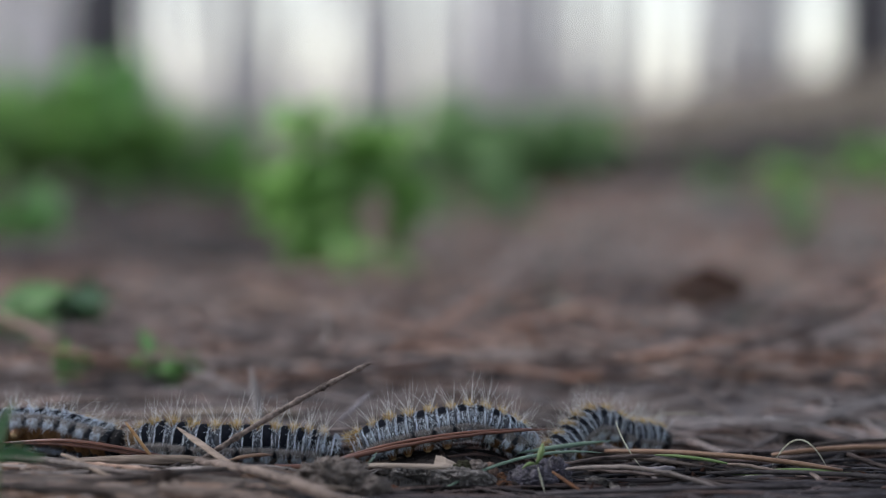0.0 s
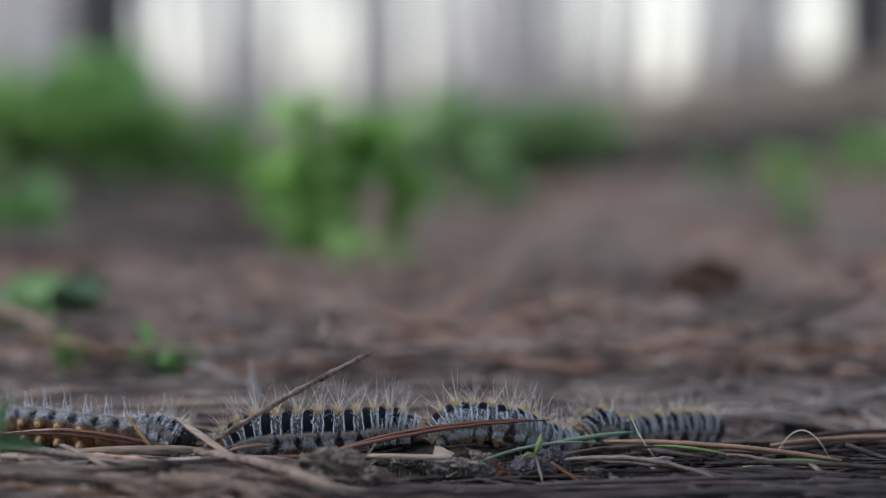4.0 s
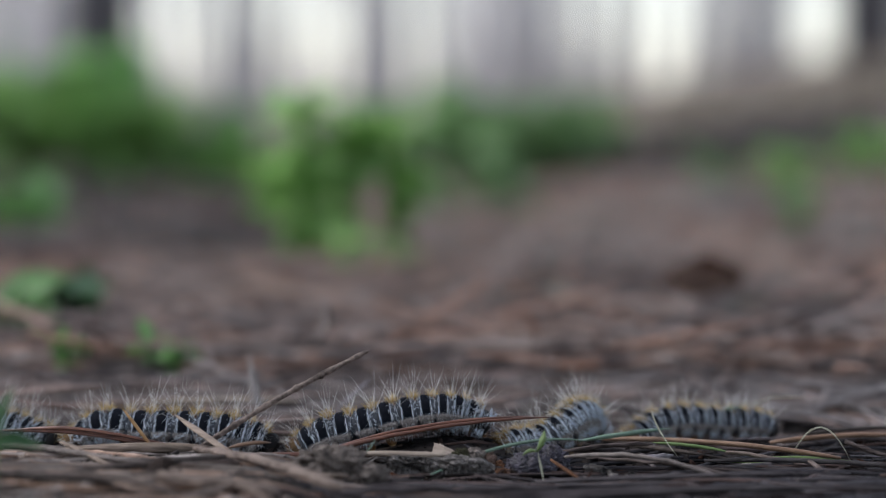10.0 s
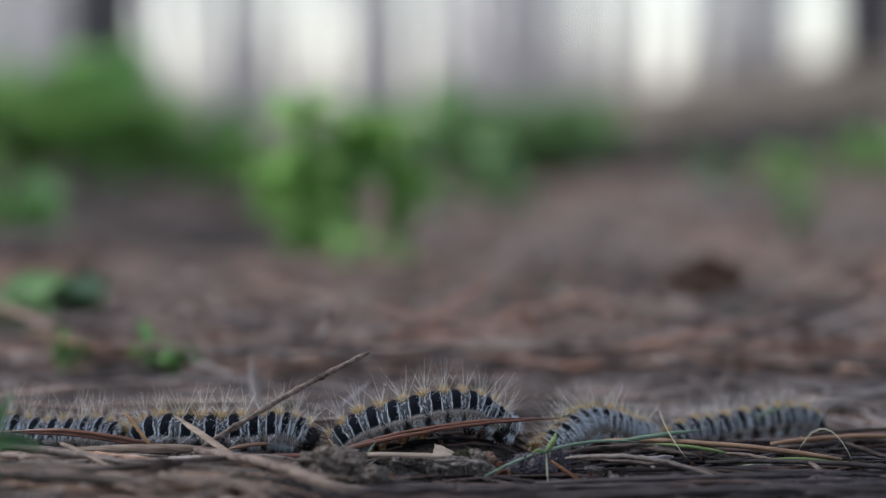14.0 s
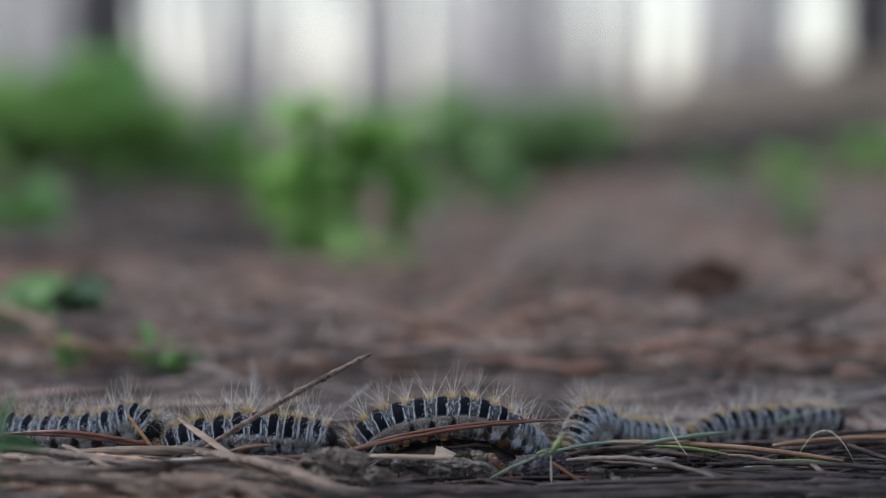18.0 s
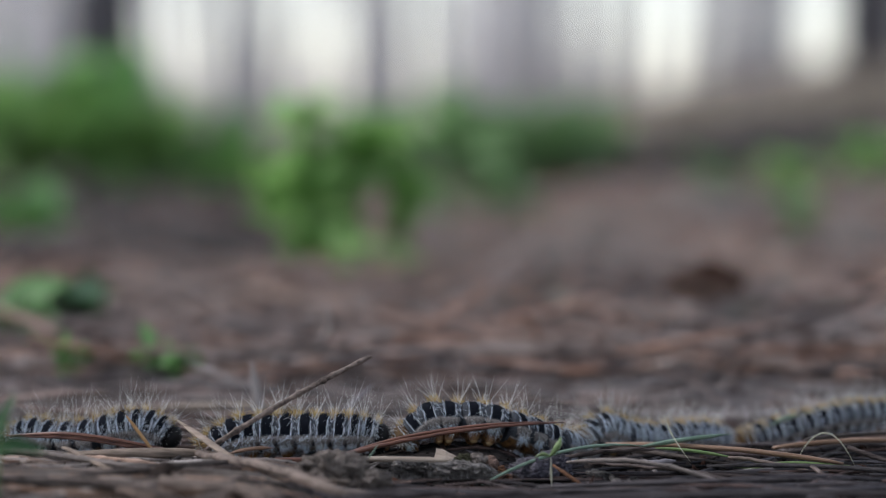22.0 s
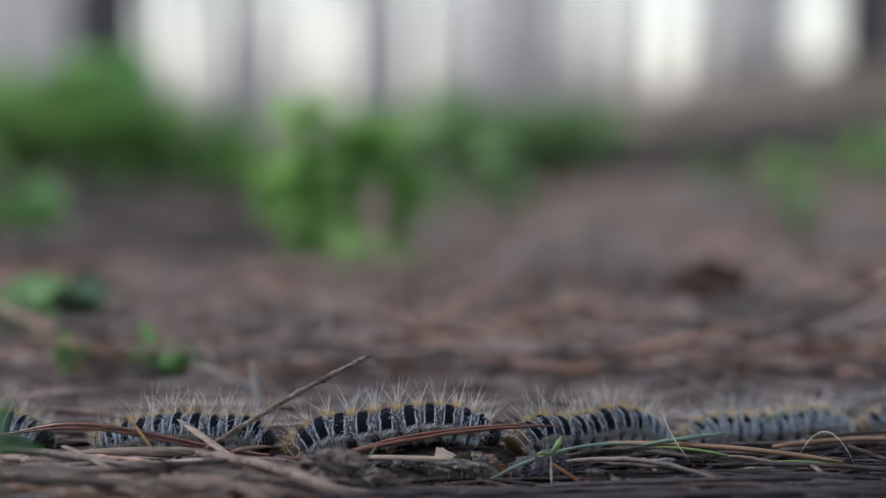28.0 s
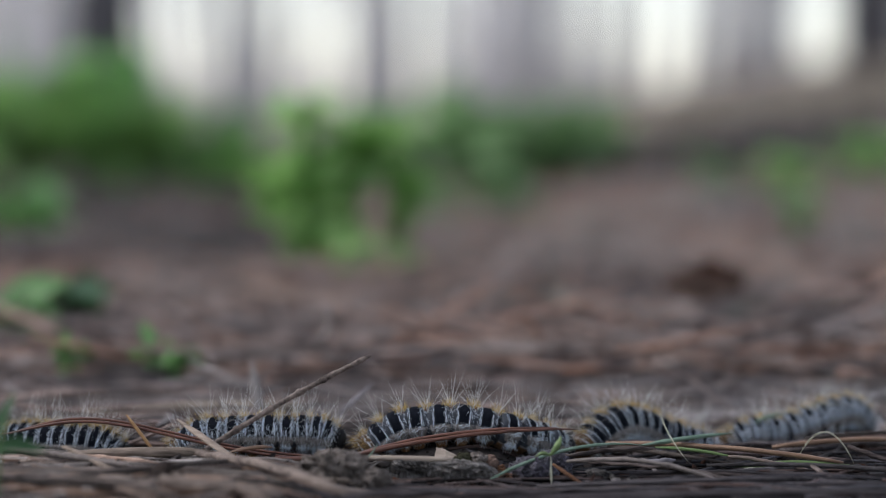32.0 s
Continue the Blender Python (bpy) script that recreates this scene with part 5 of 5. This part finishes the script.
GAIT["C"] += [
    (22, -8.0, 22.5, 1.7, 6.1, 6.4, 6.0, 4.2, 2.1, -0.8),
    (23, -5.1, 24.9, 1.3, 5.6, 6.7, 6.7, 4.4, 1.9, 0.6),
    (24, -2.6, 27.7, 1.7, 5.9, 5.1, 3.5, 2.6, 2.2, 0.6),
    (25, 1.2, 28.6, 1.6, 5.7, 5.9, 4.1, 2.7, 2.4, 0.9),
    (28, 9.6, 35.2, 1.1, 3.6, 3.4, 3.4, 4.0, 2.7, -0.0),
    (29, 10.8, 36.9, 1.0, 2.1, 2.6, 3.9, 5.0, 2.0, -0.5),
    (30, 16.0, 38.8, 0.6, 3.8, 4.4, 3.9, 2.2, 0.5, -0.7),
    (31, 19.1, 41.7, 0.3, 2.9, 4.1, 4.0, 2.5, 0.5, -1.3),
    (32, 20.0, 42.6, -0.3, 3.0, 4.2, 3.1, 1.5, 0.0, -1.4),
]
GAIT["D"] += [
    (0, -80.5, -47.1, 5.0, 5.1, 5.2, 5.5, 5.4, 4.3, 3.1),
    (1, -77.7, -46.4, 5.0, 5.1, 5.2, 5.1, 4.9, 4.1, 2.4),
    (2, -75.0, -41.8, 3.8, 3.9, 4.0, 4.5, 4.5, 4.2, 3.0),
    (3, -69.6, -39.3, 4.6, 4.6, 4.3, 3.7, 3.3, 3.3, 1.8),
    (6, -65.8, -30.2, 1.1, 3.6, 4.0, 3.6, 3.9, 4.0, 1.7),
    (7, -61.4, -28.6, 1.1, 4.9, 5.6, 4.5, 4.0, 3.5, 1.2),
    (8, -60.1, -27.3, 1.8, 5.3, 4.9, 4.2, 3.5, 2.7, 0.8),
    (9, -57.8, -25.1, 2.2, 6.2, 4.9, 3.9, 3.5, 3.1, 0.6),
    (10, -56.8, -23.4, 0.1, 3.9, 3.9, 4.0, 3.8, 3.1, 0.8),
]
GAIT["D"] += [
    (11, -53.7, -23.0, 1.0, 4.8, 4.0, 3.6, 3.5, 3.5, 2.0),
    (12, -49.3, -19.6, 1.0, 3.7, 4.5, 4.6, 3.9, 3.7, 1.9),
    (13, -49.0, -18.4, 0.1, 3.4, 3.5, 3.9, 4.3, 3.8, 1.4),
    (14, -48.5, -17.5, 0.2, 3.4, 3.8, 3.7, 4.0, 4.0, 1.9),
    (17, -43.1, -15.6, 1.0, 3.0, 3.7, 4.3, 4.6, 4.3, 2.9),
    (18, -43.2, -15.6, 0.2, 2.8, 3.7, 4.5, 4.2, 3.6, 2.5),
    (19, -43.2, -15.0, 0.3, 2.7, 3.6, 4.4, 4.2, 3.3, 2.2),
    (20, -39.3, -11.5, 1.3, 3.7, 4.8, 4.8, 4.1, 3.8, 2.4),
    (21, -38.4, -9.8, 1.5, 3.6, 4.3, 4.7, 4.8, 4.8, 3.0),
]
GAIT["D"] += [
    (22, -36.7, -7.7, 0.7, 3.7, 4.5, 4.6, 4.6, 4.4, 3.4),
    (23, -35.0, -5.6, 1.2, 3.2, 4.2, 4.9, 5.2, 4.5, 3.3),
    (24, -32.4, -3.1, 1.2, 3.4, 4.0, 4.6, 5.0, 5.5, 3.8),
    (25, -30.7, 0.7, 0.7, 3.2, 3.8, 5.2, 6.1, 5.8, 4.3),
    (28, -24.0, 9.1, -0.2, 3.8, 4.6, 5.3, 6.0, 5.2, 2.8),
    (29, -21.5, 9.9, 0.7, 2.8, 4.2, 5.4, 6.7, 5.5, 2.3),
    (30, -16.4, 15.1, 1.1, 4.8, 5.7, 5.9, 5.4, 4.0, 1.9),
    (31, -15.2, 17.3, -0.1, 3.9, 5.5, 6.1, 5.6, 3.9, 0.9),
    (32, -13.5, 19.5, 0.3, 4.5, 5.6, 5.8, 4.8, 3.1, 0.7),
]
GAIT["E"] += [
    (0, -118.8, -84.2, 1.8, 2.0, 2.2, 2.4, 2.6, 2.7, 2.9),
    (3, -107.3, -74.0, 2.2, 2.4, 2.6, 2.7, 2.9, 3.0, 3.1),
    (6, -97.2, -65.2, 2.5, 2.7, 2.8, 3.0, 3.1, 3.2, 3.2),
    (7, -94.5, -61.6, 1.7, 1.8, 2.0, 2.1, 2.2, 2.3, 1.6),
    (8, -92.6, -60.4, 1.5, 1.7, 1.8, 1.9, 2.0, 2.2, 1.2),
    (9, -88.9, -58.1, 1.8, 2.0, 2.1, 2.2, 2.3, 2.3, 1.5),
    (10, -87.0, -56.9, 3.0, 3.1, 3.3, 3.3, 3.4, 2.4, 0.6),
    (11, -84.2, -55.1, 2.6, 2.8, 2.8, 2.9, 2.7, 2.2, 1.0),
    (12, -80.5, -49.4, 2.9, 3.0, 3.1, 3.0, 3.0, 3.1, 1.4),
]
GAIT["E"] += [
    (13, -78.6, -48.6, 3.1, 3.2, 3.3, 3.0, 3.7, 3.3, 1.0),
    (14, -75.9, -45.6, 3.2, 3.3, 3.1, 2.4, 2.7, 2.9, 1.1),
    (17, -71.2, -41.4, 4.9, 4.6, 2.7, 2.5, 3.4, 5.6, 2.6),
    (18, -70.9, -41.1, 3.6, 3.5, 3.2, 3.4, 4.1, 5.4, 2.7),
    (19, -70.0, -41.5, 3.3, 3.1, 2.7, 2.8, 3.8, 5.1, 3.0),
    (20, -68.3, -40.2, 3.4, 2.9, 2.6, 2.9, 4.3, 5.1, 2.1),
    (21, -66.5, -39.3, 3.4, 2.6, 2.5, 3.4, 4.6, 4.8, 2.3),
    (22, -66.9, -38.5, 1.4, 3.0, 2.8, 3.4, 4.7, 4.7, 2.4),
    (23, -65.5, -36.3, 1.5, 2.5, 3.4, 4.0, 4.8, 4.2, 2.0),
]
GAIT["E"] += [
    (24, -65.3, -35.1, 1.0, 1.9, 3.1, 4.2, 5.0, 3.5, 2.0),
    (25, -63.5, -32.5, 0.5, 3.1, 3.6, 4.1, 4.4, 4.2, 2.7),
    (28, -52.5, -24.5, 0.9, 2.7, 3.9, 4.5, 4.2, 3.9, 1.9),
    (29, -51.0, -22.0, 0.2, 2.5, 3.5, 3.9, 3.8, 3.4, 1.5),
    (30, -50.1, -18.6, -0.6, 1.8, 3.2, 4.8, 4.5, 3.8, 1.5),
    (31, -44.9, -14.8, 0.8, 3.2, 3.8, 3.5, 3.4, 3.4, 2.4),
    (32, -41.0, -14.0, 0.5, 3.4, 4.0, 4.2, 4.2, 4.0, 2.4),
]
GAIT["F"] += [
    (0, -156.3, -121.8, 1.1, 1.1, 1.2, 1.3, 1.4, 1.6, 1.7),
    (6, -135.5, -100.9, 1.4, 1.5, 1.7, 1.9, 2.0, 2.2, 2.4),
    (12, -116.9, -83.3, 1.9, 2.1, 2.3, 2.4, 2.6, 2.8, 2.9),
    (18, -102.7, -72.7, 2.4, 2.5, 2.7, 2.8, 2.9, 3.0, 3.1),
    (21, -98.1, -68.7, 2.5, 2.6, 2.8, 2.9, 3.0, 3.1, 3.2),
    (23, -95.9, -64.9, 3.8, 4.0, 4.1, 4.3, 4.4, 4.4, 2.3),
    (24, -94.5, -64.3, 4.5, 4.7, 4.8, 4.9, 5.0, 5.1, 2.8),
    (25, -92.6, -63.1, 2.7, 2.8, 2.9, 3.1, 3.1, 3.2, 1.8),
    (28, -87.0, -58.6, 3.4, 3.5, 3.6, 3.7, 3.8, 3.3, 1.1),
]
GAIT["F"] += [
    (29, -84.2, -55.8, 2.7, 2.8, 2.9, 3.0, 3.2, 2.6, 0.9),
    (30, -79.9, -51.9, 2.8, 2.9, 3.0, 3.1, 3.0, 2.3, 0.6),
    (31, -74.1, -50.5, 2.5, 2.6, 2.4, 1.6, 1.3, 1.8, 0.2),
    (32, -66.9, -46.7, 1.6, 2.3, 2.3, 2.3, 2.3, 1.6, -0.1),
]
RIDGE_ROLL = ((0, -10), (18, -12), (20, -15), (21, -24), (23, -24), (25, -14), (28, -10), (32, -10))  # degrees, where the bodies cross the bark piece
ROLLS = {"D": ((0, -55), (1, -72), (2, -82), (3.5, -84), (5.5, -78), (6.2, -66), (7.2, -38), (8.2, -26), (9.2, -16), (10.5, 0), (32, 0))}
LABELS = {
    "A": "grey hairy caterpillar with black patches leading the line",
    "B": "grey hairy caterpillar with black patches following the leader",
    "C": "grey hairy caterpillar with black patches and ochre crest in the line",
    "D": "grey hairy caterpillar, tilted on the slope, with amber feet showing",
    "E": "grey hairy caterpillar with white bristles in the line",
    "F": "grey hairy caterpillar at the end of the line",
}
STEP = {"A": 2.35, "B": 2.55, "C": 2.75, "D": 2.95, "E": 2.7, "F": 2.6}  # mm from ring to ring
SIZE = {"A": .85, "B": .95, "C": 1.0, "D": 1.0, "E": .95, "F": .95}


def girth(key, i):
    """Scale of a ring's cross-section, from the tail (0) to the head."""
    return SIZE[key] * (.8 if i == 0 else .93 if i == 1 else .86 if i == RINGS else .93 if i == RINGS - 1 else 1)


def reading(rows, t):
    """A row's values at t seconds, between its neighbours."""
    if t <= rows[0][0]:
        return rows[0][1:]
    for a, b in zip(rows, rows[1:]):
        if t <= b[0]:
            u = (t - a[0]) / (b[0] - a[0])
            return [p + (q - p) * u for p, q in zip(a[1:], b[1:])]
    return rows[-1][1:]


def smooth_at(values, u):
    """A smooth curve through evenly spaced values, read at u from 0 to 1."""
    n = len(values) - 1
    i = min(n - 1, int(u * n))
    f = u * n - i
    b, c = values[i], values[i + 1]
    a = values[i - 1] if i else 2 * b - c
    d = values[i + 2] if i + 2 <= n else 2 * c - b
    return b + .5 * f * (c - a + f * (2 * a - 5 * b + 4 * c - d + f * (3 * (b - c) + d - a)))


def body_poses(key, t, order):
    """Places and turns of the rings and the head at t seconds."""
    tail, head, *backs = reading(GAIT[key], t)
    roll = reading(ROLLS[key], t)[0] if key in ROLLS else 0
    line = []
    for i in range(61):
        u = i / 60
        x = tail + (head - tail) * u
        line.append(Vector((x, along(TRAIL, x) + .35 * math.sin(6.283 * (u + t / 5.1 + order * .21)), smooth_at(backs, u))) * MM)
    dist = [0]
    for a, b in zip(line, line[1:]):
        dist.append(dist[-1] + (b - a).length)

    def point(s):
        s = max(0, min(dist[-1] * .99999, s))
        i = next(k for k in range(60) if dist[k + 1] > s)
        return line[i].lerp(line[i + 1], (s - dist[i]) / (dist[i + 1] - dist[i]))
    total = dist[-1]
    poses = []
    done = 0
    for i in range(RINGS + 1):
        s = total * (done + PITCH[i] * .5) / sum(PITCH)
        done += PITCH[i]
        p = point(s)
        way = (point(s + .0013) - point(s - .0013)).normalized()
        left = Vector((0, 0, 1)).cross(way).normalized()
        up = way.cross(left)
        m = Matrix((way, left, up)).transposed().to_4x4()
        lean = roll * max(0, min(1, (-35 - p.x * 1000) / 13)) + reading(RIDGE_ROLL, t)[0] * math.exp(-((p.x * 1000 - 6) / 15) ** 2)
        poses.append(Matrix.Translation(p - up * 3.0 * girth(key, i) * MM) @ m @ pose(0, 0, 0, lean))
    return poses


def motions():
    times = [i * .5 for i in range(65)]
    for order, key in enumerate("ABCDEF"):
        root, pieces = caterpillar(key, LABELS[key], order)
        rows = [body_poses(key, t, order) for t in times]
        mids = [Matrix.Translation((r[6].translation.x, r[6].translation.y, r[6].translation.z - 3.4 * SIZE[key] * MM)) for r in rows]
        walk(root, list(zip(times, mids)))
        for i, piece in enumerate(pieces):
            walk(piece, [(t, mid.inverted() @ r[i]) for t, mid, r in zip(times, mids, rows)])
    # blades that the passing bodies push along
    for ob, shifts in ((flat_blade, ((0, -18), (1, -18), (2, -17.5), (3, -15.6), (3.5, -14.5), (6, -11.6), (7, -10), (9, -9), (11, -8), (13, -5), (14, -4), (16.5, 0), (32, 0))),
                       (stalk, ((0, -6), (6, -6), (9, -7.4), (10, -8), (11, -8), (12, -4.6), (13, -3), (14, -.5), (16.5, 0), (32, 0))),
                       (straw, ((0, -7), (2, -6), (3.5, -5), (5.5, -4.2), (7, -3.2), (9, -2), (12, -1), (14, -.4), (16.5, 0), (24, 0), (32, -.5))),
                       (curl, ((0, -3.7), (3.5, -3.3), (6, -2), (7, -1.2), (9, -.6), (12, 0), (32, 0)))):
        home = ob.location.copy()
        walk(ob, [(t, Matrix.Translation(home + Vector((dx * MM, 0, 0)))) for t, dx in shifts])
    walk(sprig, [(t, Matrix.Translation(SPRIG_FOOT + Vector((dx * MM, 0, dz * MM)))) for t, dx, dz in
                 ((0, -23.5, -.6), (2, -21.6, -.6), (3, -18.5, -.4), (6, -11.5, -.6), (10, -6.9, 0), (12, -3.5, 0), (14, 0, 0), (17, 2.6, -.8), (20, 2.6, -.6), (25, 1, -.4), (28, .2, -.4), (32, -.6, -.4))])
    walk(sprout, [(t, Matrix.Translation(SPROUT_FOOT + Vector((dx * MM, 0, 0))) @ pose(0, 0, 0, 0, tip, 0)) for t, dx, tip in
                  ((0, -.8, -14), (5.5, -.9, -14), (8, -.9, -11), (11, -.6, -10), (13, -.4, -4), (14.5, -.2, -1), (16.5, 0, 0), (32, 0, 0))])
    foot = red_needle.location.copy()
    walk(red_needle, [(t, Matrix.Translation(foot + Vector((dx * MM, 0, 0))) @ pose(0, 0, 0, 0, dip, 0)) for t, dx, dip in
                      ((0, -1.5, 0), (11, -1.2, 0), (13, -.5, 0), (19, 0, 0), (25.5, 0, 0), (27.5, 0, 1.0), (30.5, 0, 1.2), (32, 2.2, 1.9))])
    chord = PAIR_TIP - PAIR_FOOT
    walk(pair, [(t, Matrix.Translation(PAIR_FOOT - Vector((0, 0, drop * MM))) @ Matrix.Rotation(drop * MM / chord.length, 4, "Y") @ Matrix.Rotation(radians(turn), 4, chord))
                for t, turn, drop in ((0, -56, 3.2), (6, -52, 3.0), (8, -52, 3.0), (12, -58, 3.2), (20, -56, 3.2), (25.5, -54, 2.6), (28, -36, .8), (29, -22, .3), (31, -8, 0), (32, 0, 0))])


motions()
